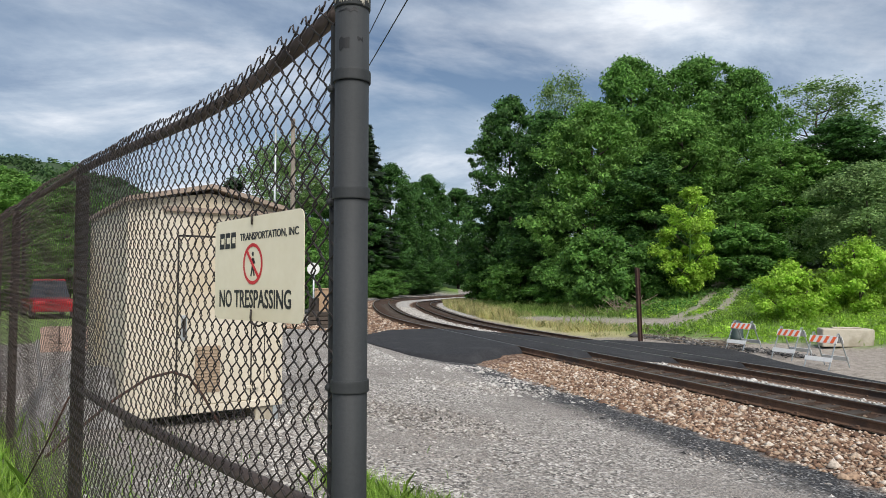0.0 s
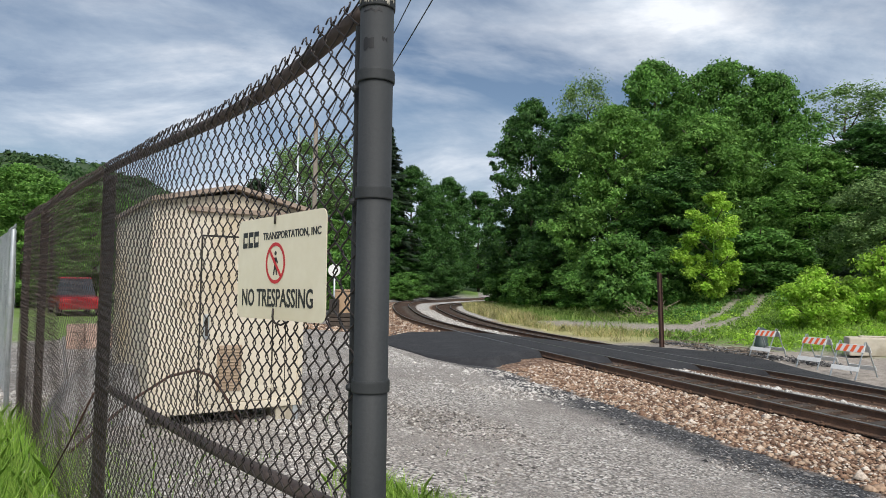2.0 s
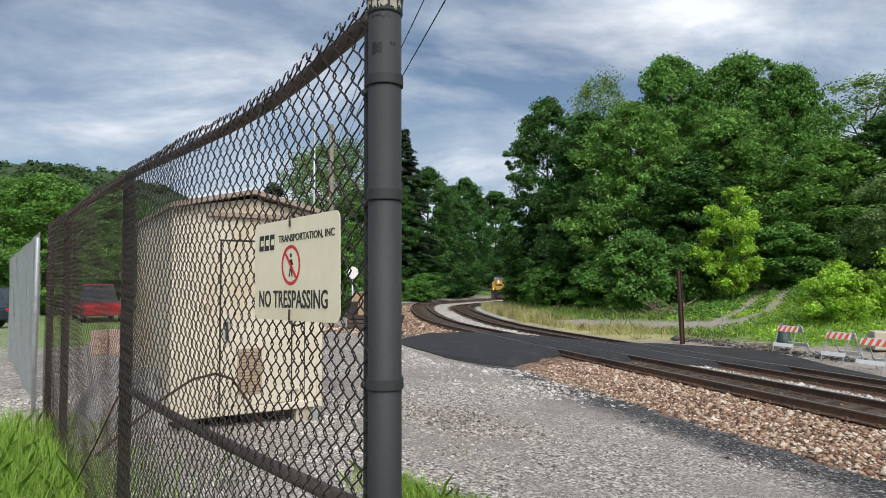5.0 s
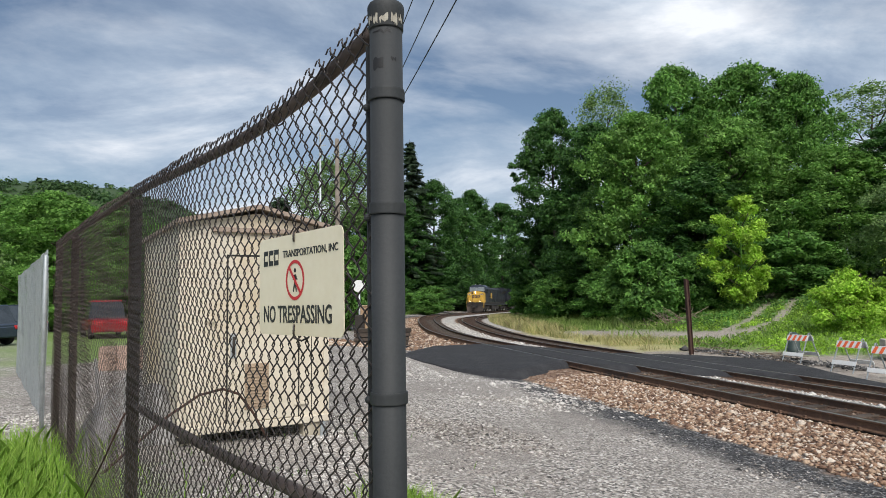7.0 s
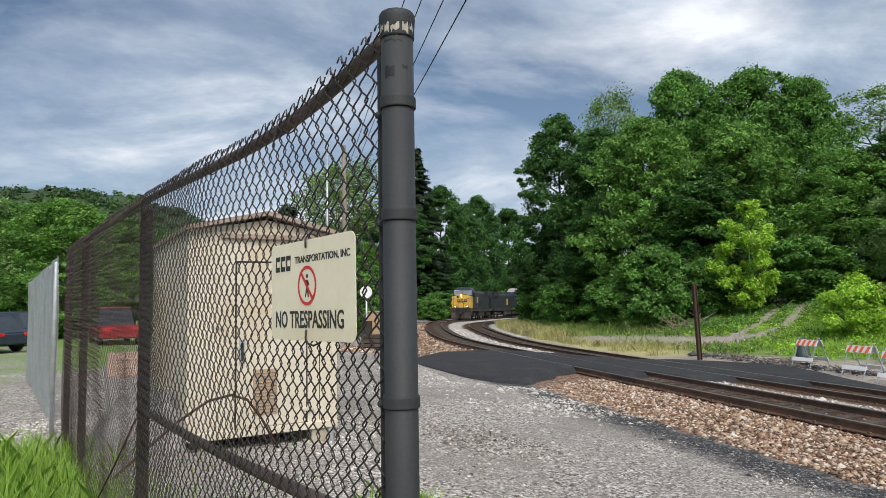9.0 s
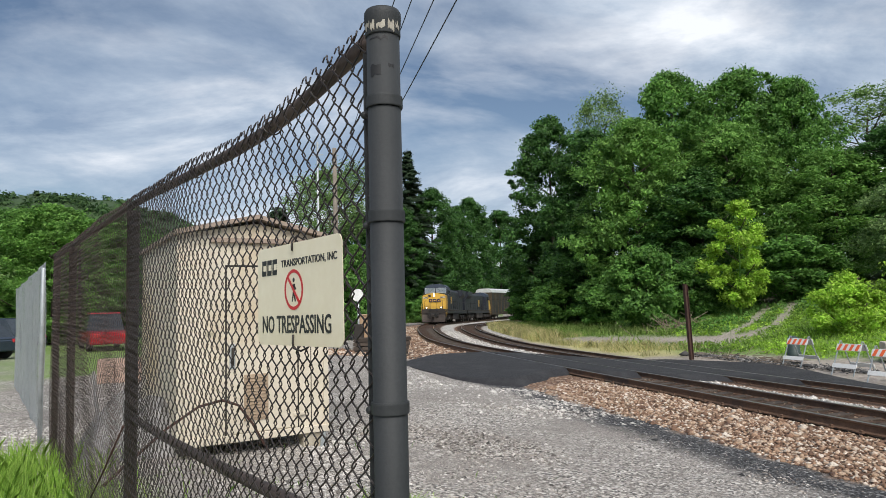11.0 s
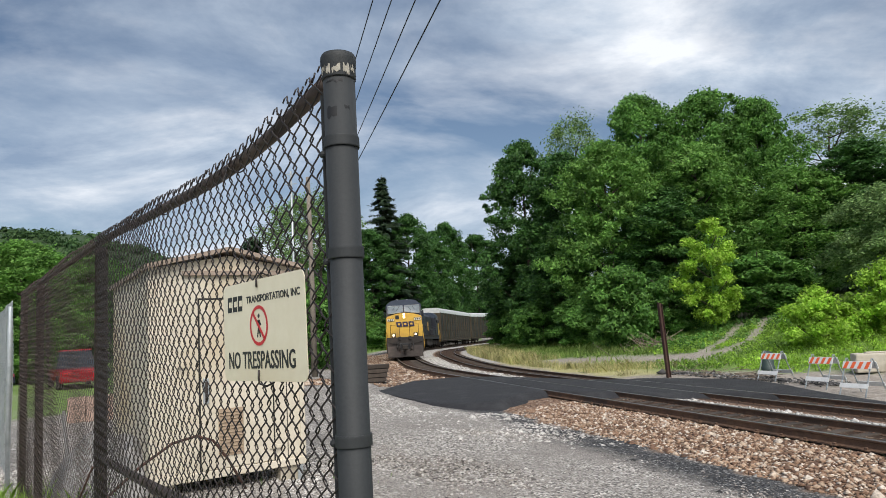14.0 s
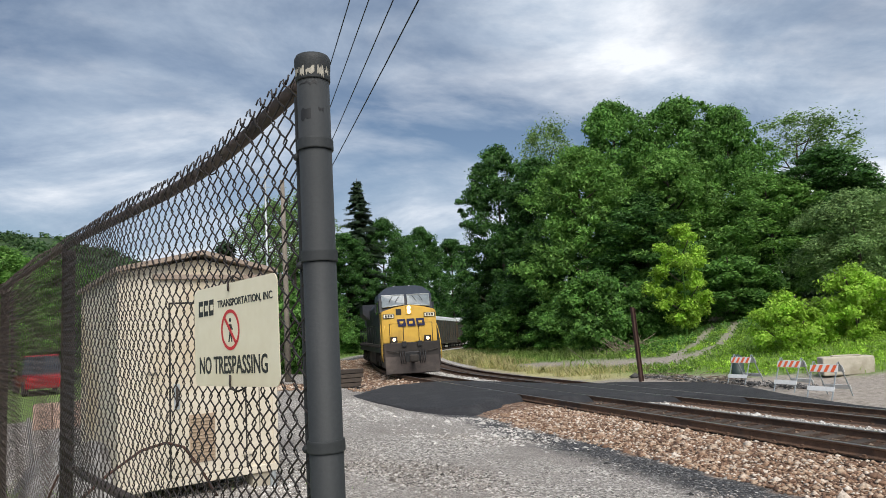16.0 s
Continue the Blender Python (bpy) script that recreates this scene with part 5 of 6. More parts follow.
def make_roadside():
    b = make_barricade()
    spots = ((11.30, 25.3, 67), (11.60, 22.4, 69), (11.55, 20.3, 66))
    for i, (x, y, r) in enumerate(spots):
        t = b if i == 0 else copy_thing(b, Matrix.Identity(4))
        t.matrix_basis = pose(x, y, ground_z(x, y) - 0.01, 0, 0, -r)
    # block
    blk = holder("concrete_block", pose(14.65, 24.5, ground_z(14.65, 24.5) - 0.03, 0, 0, -14), label="tan concrete barrier block on the far lot", category="block")
    bm = bmesh.new()
    box(bm, -0.85, 0.85, -0.35, 0.35, 0, 0.66, bevel=0.05)
    part("body", bm, M_CONC, blk)
    part("top_key", bx(-0.45, 0.5, -0.12, 0.12, 0.655, 0.71, bevel=0.03), M_CONC, blk)
    barrel = holder("traffic_drum", pose(11.9, 27.2, ground_z(11.9, 27.2) - 0.01), label="dark weathered drum behind the barricades", category="drum")
    V, F = lathe([(0.26, 0), (0.26, 0.3), (0.23, 0.32), (0.23, 0.62), (0.2, 0.64), (0.2, 0.85), (0.08, 0.92)], 16)
    hung("body", data_of("body", V, F, M_DRUM, smooth=True), barrel)
    # leaning steel post
    x, y = 8.63, 29.4
    p = holder("steel_post", pose(x, y, ground_z(x, y) - 0.1, 1.5, -3.2, 20), label="leaning rusty brown steel post by the track", category="post")
    bm = bmesh.new()
    box(bm, -0.075, 0.075, -0.012, 0.012, 0, 3.3, bevel=0.004)
    box(bm, -0.08, -0.06, -0.075, 0.075, 0, 3.34, bevel=0.004)
    box(bm, 0.06, 0.08, -0.075, 0.075, 0, 3.28, bevel=0.004)
    part("shaft", bm, M_RUSTPOLE, p)
    # pile of cut brush and spoil at the edge of the asphalt
    rng = np.random.default_rng(41)
    runs = []
    for i in range(130):
        s, d = rng.uniform(18.5, 24.5), rng.normal(8.9, 0.45)
        x, y, h = on_track(s, d)
        z = float(height(s, d)) + rng.uniform(0.0, 0.14)
        a, l = rng.uniform(0, 6.28), rng.uniform(0.2, 0.9)
        e = rng.uniform(-0.02, 0.5) if rng.random() < 0.25 else rng.uniform(-0.02, 0.1)
        runs.append(([(x, y, z), (x + math.cos(a) * l * 0.5, y + math.sin(a) * l * 0.5, z + e * l * 0.7), (x + math.cos(a) * l, y + math.sin(a) * l, z + e * l)], [0.014, 0.01, 0.005]))
    tagged(tubes("brush_pile", runs, M_STICK, None, 4), "dry cut sticks and brush heaped beside the asphalt", "brush pile", kind="stuff")
    k = lambda s, d, r: np.abs(d - 8.7) < r.normal(0.35, 0.15, len(s))
    stones("spoil", strew(2600, 42, 15.5, 25, 8.0, 9.6, k) + np.array((0, 0, 0.06)), 0.05, STONE_D, 42, "dark broken asphalt spoil along the road's edge")
    # dead branch tangle at the foot of the wood
    runs = []
    for i in range(60):
        x, y = rng.normal(11.6, 0.8), rng.normal(43.0, 0.6)
        z = ground_z(x, y)
        a, l = rng.uniform(0, 6.28), rng.uniform(0.5, 1.8)
        runs.append(([(x, y, z + rng.uniform(0, 0.3)), (x + math.cos(a) * l, y + math.sin(a) * l * 0.5, z + rng.uniform(0.2, 1.1))], [0.025, 0.008]))
    tagged(tubes("brush_pile", runs, M_STICK, None, 4), "grey dead branches tangled at the foot of the wood", "brush pile", kind="stuff")
    # stack of old ties and the crossing gear behind the fence
    st = holder("tie_stack", pose(-4.95, 31.0, ground_z(-4.95, 31.0), 0, 0, 8), label="stack of old dark railway ties on the gravel", category="tie stack")
    for r in range(4):
        for c in range(3):
            part("tie", bx(-1.25 + 0.04 * c, 1.25 + 0.05 * r, c * 0.26 - 0.11, c * 0.26 + 0.11, r * 0.2, r * 0.2 + 0.17, bevel=0.015), M_TIE, st)
    cab = holder("signal_cabinet", pose(-6.0, 33.5, ground_z(-6.0, 33.5), 0, 0, 12), label="tan railway signal cabinet beside the tie stack", category="cabinet")
    part("body", bx(-0.45, 0.45, -0.35, 0.35, 0.1, 1.75, bevel=0.03), M_TAN, cab)
    part("base", bx(-0.5, 0.5, -0.4, 0.4, -0.1, 0.1, bevel=0.01), M_CONC, cab)
    part("roof", bx(-0.5, 0.5, -0.4, 0.4, 1.75, 1.82, bevel=0.02), M_TAN, cab)
    part("door", bx(-0.4, 0.4, -0.372, -0.352, 0.2, 1.65, bevel=0.006), M_TAN, cab)
    pole = holder("crossing_marker", pose(-6.35, 33.0, ground_z(-6.35, 33.0)), label="white round marker disc on a pale post", category="marker")
    tube("post", [(0, 0, -0.1), (0, 0, 2.7)], 0.05, M_GALV, pole, 10)
    V, F = lathe([(0.02, -0.03), (0.30, -0.03), (0.31, 0), (0.30, 0.03), (0.02, 0.03)], 24)
    d = hung("disc", data_of("disc", V, F, M_WHITE, smooth=False), pole, "white disc")
    d.matrix_basis = Matrix.Translation((0, -0.09, 2.72)) @ Matrix.Rotation(radians(90), 4, "X")
    part("gear_box", bx(-0.2, 0.25, -0.2, 0.2, 0.6, 1.3, bevel=0.02), M_GRIME, pole)
    heap = strew(900, 44, 26.5, 30.5, -8.6, -5.6) + np.array((0, 0, 0.05))
    stones("rubble", heap, 0.06, STONE_B, 44, "loose stones by the tie stack")


M_DRUM = plain("dark_drum_plastic", (0.03, 0.05, 0.045), 0.6)
M_STICK = mat("dry_sticks", (0.13, 0.10, 0.075), (0.30, 0.24, 0.18), 5, 0.9, 0, 0.1, 30)
M_TAN = mat("tan_cabinet_paint", (0.30, 0.19, 0.11), (0.42, 0.29, 0.18), 4, 0.6, 0, 0.05, 40)
make_roadside()


def make_poles():
    top = Vector((-7.9, 35.0, 10.5))
    p = holder("utility_pole", pose(-7.9, 35, ground_z(-7.9, 35) - 0.3), label="tall weathered wooden utility pole", category="utility pole", group="poles behind the shed")
    tube("shaft", [(0, 0, 0), (0.03, 0, 5), (0, 0, 10.9)], [0.17, 0.14, 0.11], M_POLE, p, 12)
    q = holder("utility_pole", pose(-9.7, 38.5, ground_z(-9.7, 38.5) - 0.2), label="slim pale metal mast behind the shed", category="mast", group="poles behind the shed")
    tube("shaft", [(0, 0, 0), (0, 0, 12.0)], [0.09, 0.06], M_GALV, q, 10)
    for z in (11.2, 11.8):
        part("antenna_arm", bx(-0.35, 0.35, -0.02, 0.02, z, z + 0.04), M_GALV, q)
    far = holder("utility_pole", pose(9.6, -20, -0.3), label="wooden utility pole behind the walker", category="utility pole", group="poles behind the shed")
    tube("shaft", [(0, 0, 0), (0, 0, 11)], [0.17, 0.11], M_POLE, far, 10)
    part("crossarm", bx(-1.2, 1.2, -0.06, 0.06, 10.25, 10.37, bevel=0.01), M_POLE, far)
    last = holder("utility_pole", pose(-14, 60, ground_z(-14, 60) - 0.3), label="distant wooden utility pole carrying the cables", category="utility pole", group="poles behind the shed")
    tube("shaft", [(0, 0, 0), (0, 0, 11)], [0.17, 0.11], M_POLE, last, 10)
    part("crossarm", bx(-1.2, 1.2, -0.06, 0.06, 10.25, 10.37, bevel=0.01), M_POLE, last)
    # each cable hangs from the distant pole, over the fence, to the pole behind the walker
    for a, over, r in ((-0.7, -2.65, 0.014), (-0.3, -2.2, 0.014), (0.2, -1.62, 0.016), (0.6, -1.02, 0.02)):
        A = np.array((-14 + a, 60.0, 10.2))
        B = A + (np.array((over, 18.4, 10.2)) - A) * 1.923
        t = np.linspace(0, 1, 60)[:, None]
        P = A + (B - A) * t
        P[:, 2] -= 4 * 0.7 * (t * (1 - t))[:, 0]
        tagged(tube("power_line", P, r, M_CABLE, None, 6), "thin black overhead cable sagging between wooden poles", "cable", "overhead cables")


make_poles()


def make_car(x, y, rz, paint, label, h=1.45, L=4.6, pickup=False):
    car = holder("car", pose(x, y, ground_z(x, y), 0, 0, rz), label=label, category="car", group="cars parked beyond the fence")
    bm = bmesh.new()
    low = [(-L / 2, 0.32), (-L / 2, 0.78), (-L / 2 + 0.1, 0.88), (L / 2 - 1.25, 0.95), (L / 2 - 0.2, 0.80), (L / 2, 0.62), (L / 2, 0.32)]
    def prism(prof, w0, w1, z_mid):
        a = [bm.verts.new((px, -(w0 if pz <= z_mid else w1), pz)) for px, pz in prof]
        b = [bm.verts.new((px, (w0 if pz <= z_mid else w1), pz)) for px, pz in prof]
        bm.faces.new(a)
        bm.faces.new(b[::-1])
        for i in range(len(prof)):
            bm.faces.new((a[i], b[i], b[(i + 1) % len(prof)], a[(i + 1) % len(prof)]))
    prism(low, 0.9, 0.86, 0.7)
    bmesh.ops.recalc_face_normals(bm, faces=bm.faces)
    bmesh.ops.bevel(bm, geom=list(bm.edges), offset=0.05, segments=2, affect="EDGES")
    body = part("body", bm, paint, car)
    cab = [(-L / 2 + 0.35, 0.86), (-L / 2 + 0.95, h), (L / 2 - 2.3, h), (L / 2 - 1.35, 0.9)] if not pickup else [(-0.5, 0.86), (-0.3, h), (0.75, h), (1.35, 0.9)]
    bm = bmesh.new()
    prism(cab, 0.84, 0.66, 1.0)
    bmesh.ops.recalc_face_normals(bm, faces=bm.faces)
    part("glasshouse", bm, M_GLASS, car, "dark glazed cabin")
    bm = bmesh.new()
    prism([(cab[1][0] - 0.02, h - 0.03), (cab[1][0], h + 0.03), (cab[2][0], h + 0.03), (cab[2][0] + 0.04, h - 0.03)], 0.68, 0.66, h)
    bmesh.ops.recalc_face_normals(bm, faces=bm.faces)
    part("roof", bm, paint, car)
    for sx in (-L / 2 + 0.85, L / 2 - 0.9):
        for sy in (-0.82, 0.82):
            V, F = lathe([(0.2, -0.11), (0.31, -0.11), (0.33, -0.06), (0.33, 0.06), (0.31, 0.11), (0.2, 0.11)], 20)
            w = hung("wheel", data_of("wheel", V, F, M_TYRE, smooth=True), car)
            w.matrix_basis = Matrix.Translation((sx, sy, 0.33)) @ Matrix.Rotation(radians(90), 4, "X")
            V, F = lathe([(0.2, -0.06), (0.18, 0.07), (0.05, 0.115)], 14)
            hung("rim", data_of("rim", V, F, M_GALV, smooth=True), w)
    for sy in (-0.6, 0.6):
        part("headlight", bx(L / 2 - 0.06, L / 2 + 0.015, sy - 0.17, sy + 0.17, 0.62, 0.74, bevel=0.02), M_WHITE, car)
        part("tail_light", bx(-L / 2 - 0.015, -L / 2 + 0.05, sy - 0.17, sy + 0.17, 0.66, 0.80, bevel=0.02), M_RED, car)


M_CARBLUE = mat("dark_slate_car_paint", (0.035, 0.05, 0.075), (0.06, 0.08, 0.11), 3, 0.2, 0.3, 0, 20)
M_CARRED = mat("red_car_paint", (0.28, 0.012, 0.02), (0.40, 0.02, 0.03), 3, 0.22, 0.1, 0, 20)
M_CARGREY = mat("silver_car_paint", (0.26, 0.28, 0.31), (0.38, 0.40, 0.43), 3, 0.25, 0.4, 0, 20)
make_car(-21.3, 25.9, 168, M_CARBLUE, "dark slate saloon car parked beyond the fence")
make_car(-26.5, 33.0, 172, M_CARGREY, "silver car parked beyond the fence", 1.5)
make_car(-18.8, 32.0, 127, M_CARRED, "red pickup truck parked beyond the fence", 1.75, 5.4, True)
make_car(-23.5, 30.5, 176, M_CARBLUE, "dark blue-grey car parked by the red pickup", 1.6)


def make_yard_clutter():
    blk = holder("masonry_pile", pose(-8.9, 16.5, ground_z(-8.9, 16.5), 0, 0, 20), label="low stack of pinkish blocks behind the fence", category="block stack")
    for r in range(3):
        for c in range(4):
            part("block", bx(c * 0.41 - 0.8, c * 0.41 - 0.41, -0.2, 0.2, r * 0.2, r * 0.2 + 0.19, bevel=0.012), M_PINKBLOCK, blk)
    rng = np.random.default_rng(77)
    heap = holder("scrap_heap", pose(-4.35, 8.2, ground_z(-4.35, 8.2), 0, 0, 30), label="crumpled grey plastic sheet and scrap pipe behind the fence", category="scrap heap")
    n, V, F = 16, [], []
    for i in range(n):
        for j in range(n):
            x, y = (i / (n - 1) - 0.5) * 1.5, (j / (n - 1) - 0.5) * 1.1
            r = max(0, 1 - (x / 0.75) ** 2) * max(0, 1 - (y / 0.55) ** 2)
            V.append((x, y, r * (0.75 + 0.3 * noise.noise((x * 3, y * 3, 1)) + 0.16 * noise.noise((x * 9, y * 9, 2))) - 0.02))
    F = [(i * n + j, (i + 1) * n + j, (i + 1) * n + j + 1, i * n + j + 1) for i in range(n - 1) for j in range(n - 1)]
    hung("sheet", data_of("sheet", V, F, M_SHEET), heap)
    for k in range(3):
        tube("pipe", [(-0.6 + 0.5 * k, -0.3, 0.0), (-0.45 + 0.45 * k, 0.0, 0.5), (-0.5 + 0.4 * k, 0.25, 1.0 - 0.2 * k)], 0.02, M_SHEET, heap, 7)


M_PINKBLOCK = mat("pinkish_block", (0.36, 0.24, 0.19), (0.52, 0.38, 0.31), 8, 0.9, 0, 0.3, 40)
M_SHEET = mat("grey_plastic_sheet", (0.08, 0.08, 0.082), (0.30, 0.29, 0.28), 5, 0.5, 0, 0.2, 20)
make_yard_clutter()


# ---------------------------------------------------------------- the train; vehicle space: +y ahead, z up from the rail head
def make_bogie(parent, y, r=0.53, base=2.05, axles=3):
    bog = part("bogie", bx(-1.12, 1.12, -base - 0.55, base + 0.55, 0.42, 0.62, bevel=0.04), M_GRIME, parent, "grimy bogie")
    bog.matrix_basis = Matrix.Translation((0, y, 0))
    for sx in (-1, 1):
        part("side_frame", bx(sx * 1.05, sx * 1.24, -base - 0.6, base + 0.6, 0.5, 0.95, bevel=0.05), M_GRIME, bog)
        for a in np.linspace(-base, base, axles):
            V, F = lathe([(0.15, -0.02), (r, -0.02), (r, 0.10), (r + 0.025, 0.11), (r + 0.025, 0.14), (0.15, 0.14)], 22)
            w = hung("wheel", data_of("wheel", V, F, M_GRIME, smooth=True), bog)
            w.matrix_basis = Matrix.Translation((sx * 0.70, a, r)) @ Matrix.Rotation(radians(-90 * sx), 4, "Y")
            part("axle_box", bx(sx * 1.2, sx * 1.34, a - 0.17, a + 0.17, r - 0.17, r + 0.17, bevel=0.03), M_GRIME, bog)
    return bog


def prism_x(prof, x0, x1, bevel=0.0):
    """A solid whose (y, z) outline runs from x0 to x1."""
    bm = bmesh.new()
    a, b = [bm.verts.new((x0, y, z)) for y, z in prof], [bm.verts.new((x1, y, z)) for y, z in prof]
    bm.faces.new(a)
    bm.faces.new(b[::-1])
    for i in range(len(prof)):
        bm.faces.new((a[i], b[i], b[(i + 1) % len(prof)], a[(i + 1) % len(prof)]))
    bmesh.ops.recalc_face_normals(bm, faces=bm.faces)
    if bevel:
        bmesh.ops.bevel(bm, geom=list(bm.edges), offset=bevel, segments=2, affect="EDGES")
    return bm


def prism_y(prof, y0, y1, bevel=0.0):
    """A solid whose (x, z) outline runs from y0 to y1."""
    bm = bmesh.new()
    a, b = [bm.verts.new((x, y0, z)) for x, z in prof], [bm.verts.new((x, y1, z)) for x, z in prof]
    bm.faces.new(a)
    bm.faces.new(b[::-1])
    for i in range(len(prof)):
        bm.faces.new((a[i], b[i], b[(i + 1) % len(prof)], a[(i + 1) % len(prof)]))
    bmesh.ops.recalc_face_normals(bm, faces=bm.faces)
    if bevel:
        bmesh.ops.bevel(bm, geom=list(bm.edges), offset=bevel, segments=2, affect="EDGES")
    return bm


def make_engine(lit=True):
    e = holder("locomotive", label="yellow-nosed dark blue diesel locomotive with lit headlamps", category="locomotive", group="train")
    part("deck", bx(-1.53, 1.53, -10.6, 10.3, 1.42, 1.62, bevel=0.02), M_GRIME, e)
    part("sill", bx(-1.50, 1.50, -10.4, 10.2, 1.14, 1.42, bevel=0.02), M_BLUE, e)
    part("fuel_tank", prism_x([(-2.6, 1.2), (3.0, 1.2), (3.0, 0.55), (2.7, 0.38), (-2.3, 0.38), (-2.6, 0.55)], -1.35, 1.35, 0.05), M_GRIME, e, "grimy fuel tank")
    # nose and cab
    nose = part("nose", prism_y([(-1.50, 1.62), (1.50, 1.62), (1.50, 3.28), (0.75, 3.48), (0.0, 3.58), (-0.75, 3.48), (-1.50, 3.28)], 8.35, 9.75, 0.06), M_YELLOW, e, "yellow short nose")
    cab = part("cab", prism_y([(-1.52, 1.62), (1.52, 1.62), (1.52, 3.9), (-1.52, 3.9)], 6.0, 8.40, 0.05), M_BLUE, e, "dark blue crew cab")
    part("cab_front", prism_x([(8.36, 3.26), (8.62, 3.26), (8.40, 4.22), (8.30, 4.22)], -1.50, 1.50, 0.02), M_BLUE, cab)
    part("cab_roof", prism_y([(-1.55, 3.88), (1.55, 3.88), (1.50, 4.25), (1.05, 4.58), (0.6, 4.66), (-0.6, 4.66), (-1.05, 4.58), (-1.50, 4.25)], 5.95, 8.45, 0.04), M_ROOFBLUE, cab, "faded blue cab roof")
    for sx in (-1, 1):
        x0, x1 = (0.08, 1.36) if sx > 0 else (-1.36, -0.08)
        wv = [(x0, 8.60, 3.52 if abs(x0) > 1 else 3.64), (x1, 8.60, 3.64 if abs(x1) < 1 else 3.52), (x1, 8.47, 4.16), (x0, 8.47, 4.16)]
        bm = bmesh.new()
        f = bm.faces.new([bm.verts.new(v) for v in wv])
        r = bmesh.ops.extrude_face_region(bm, geom=[f])
        bmesh.ops.translate(bm, verts=[v for v in r["geom"] if isinstance(v, bmesh.types.BMVert)], vec=(0, 0.05, 0.012))
        bmesh.ops.recalc_face_normals(bm, faces=bm.faces)
        ws = part("windshield", bm, M_CABGLASS, cab, "pale reflecting windshield")
        rim = [tuple(Vector(v) + Vector((0, 0.055, 0.012))) for v in wv]
        tube("window_frame", rim + rim[:2], 0.028, M_GALV, ws, 6, "pale windshield frame")
        tube("wiper", [(sx * 0.35, 8.68, 4.12), (sx * 0.62, 8.72, 3.78)], 0.018, M_CABLE, ws, 5)
        tube("wiper", [(sx * 0.75, 8.68, 4.12), (sx * 0.95, 8.72, 3.82)], 0.018, M_CABLE, ws, 5)
        part("side_window", bx(sx * 1.515, sx * 1.53, 6.5, 7.3, 3.25, 3.85, bevel=0.005), M_GLASS, cab)
        part("side_window", bx(sx * 1.515, sx * 1.53, 7.45, 8.1, 3.25, 3.85, bevel=0.005), M_GLASS, cab)
        part("number_board", bx(sx * 1.13 - 0.31, sx * 1.13 + 0.31, 9.74, 9.80, 2.92, 3.14, bevel=0.01), M_CABLE, nose, "black number board")
        part("number_panel", bx(sx * 1.13 - 0.27, sx * 1.13 + 0.27, 9.801, 9.806, 2.945, 3.115), M_SIGN, nose, "cream lit number panel")
        for i in range(3):
            part("board_bar", bx(sx * 1.13 - 0.20 + i * 0.15, sx * 1.13 - 0.10 + i * 0.15, 9.8065, 9.811, 2.97, 3.09), M_CABLE, nose)
        part("mirror", bx(sx * 1.60, sx * 1.72, 7.9, 7.95, 3.3, 3.75, bevel=0.01), M_BLUE, cab)
        # ditch lamps
        part("lamp_box", bx(sx * 0.92 - 0.18, sx * 0.92 + 0.18, 9.95, 10.12, 1.66, 1.98, bevel=0.02), M_PILOT, e)
        lamp = bmesh.new()
        bmesh.ops.create_uvsphere(lamp, u_segments=14, v_segments=8, radius=0.092)
        bmesh.ops.transform(lamp, matrix=Matrix.Translation((sx * 0.92, 10.11, 1.83)) @ Matrix.Diagonal((1, 0.35, 1, 1)), verts=lamp.verts)
        part("ditch_lamp", lamp, M_LAMP, e, "lit ditch lamp")
        # steps, grab rails and the corner of the platform
        part("step_well", bx(sx * 1.18, sx * 1.52, 9.4, 10.25, 0.45, 1.45, bevel=0.02), M_PILOT, e)
        for z in (0.62, 0.9, 1.18):
            part("step", bx(sx * 1.2, sx * 1.56, 9.5, 10.2, z, z + 0.04), M_YELLOW if z > 1 else M_PILOT, e)
        tube("grab_rail", [(sx * 1.58, 10.28, 0.75), (sx * 1.60, 10.32, 1.1), (sx * 1.56, 10.3, 1.7), (sx * 1.50, 10.25, 2.2), (sx * 1.42, 10.2, 2.55)], 0.022, M_YELLOW, e, 6, "yellow grab rail")
        tube("grab_rail", [(sx * 1.55, 9.3, 0.8), (sx * 1.55, 9.28, 2.6)], 0.02, M_YELLOW, e, 6)
        # handrails of the front platform and the running boards
        tube("handrail", [(sx * 0.42, 10.28, 1.62), (sx * 0.42, 10.28, 2.62), (sx * 1.16, 10.28, 2.62), (sx * 1.16, 10.28, 1.62)], 0.022, M_CABLE, e, 6)
        tube("side_handrail", [(sx * 1.5, 5.8, 2.65), (sx * 1.5, -10.2, 2.65)], 0.02, M_CABLE, e, 5)
        for y in np.linspace(5.2, -10.0, 9):
            tube("stanchion", [(sx * 1.5, y, 1.6), (sx * 1.5, y, 2.65)], 0.018, M_CABLE, e, 5)
    for z in (3.22, 3.42):
        lamp = bmesh.new()
        bmesh.ops.create_uvsphere(lamp, u_segments=14, v_segments=8, radius=0.105)
        bmesh.ops.transform(lamp, matrix=Matrix.Translation((0, 9.80, z)) @ Matrix.Diagonal((1, 0.35, 1, 1)), verts=lamp.verts)
        part("headlamp", lamp, M_LAMP, nose, "lit headlamp")
    part("headlamp_box", bx(-0.17, 0.17, 9.73, 9.79, 3.08, 3.55, bevel=0.02), M_YELLOW, nose)
    part("nose_door_window", bx(0.42, 0.72, 9.74, 9.785, 3.08, 3.38, bevel=0.01), M_CABLE, nose)
    part("nose_door", bx(0.40, 1.02, 9.74, 9.765, 1.72, 2.9, bevel=0.02), M_YELLOW, nose)
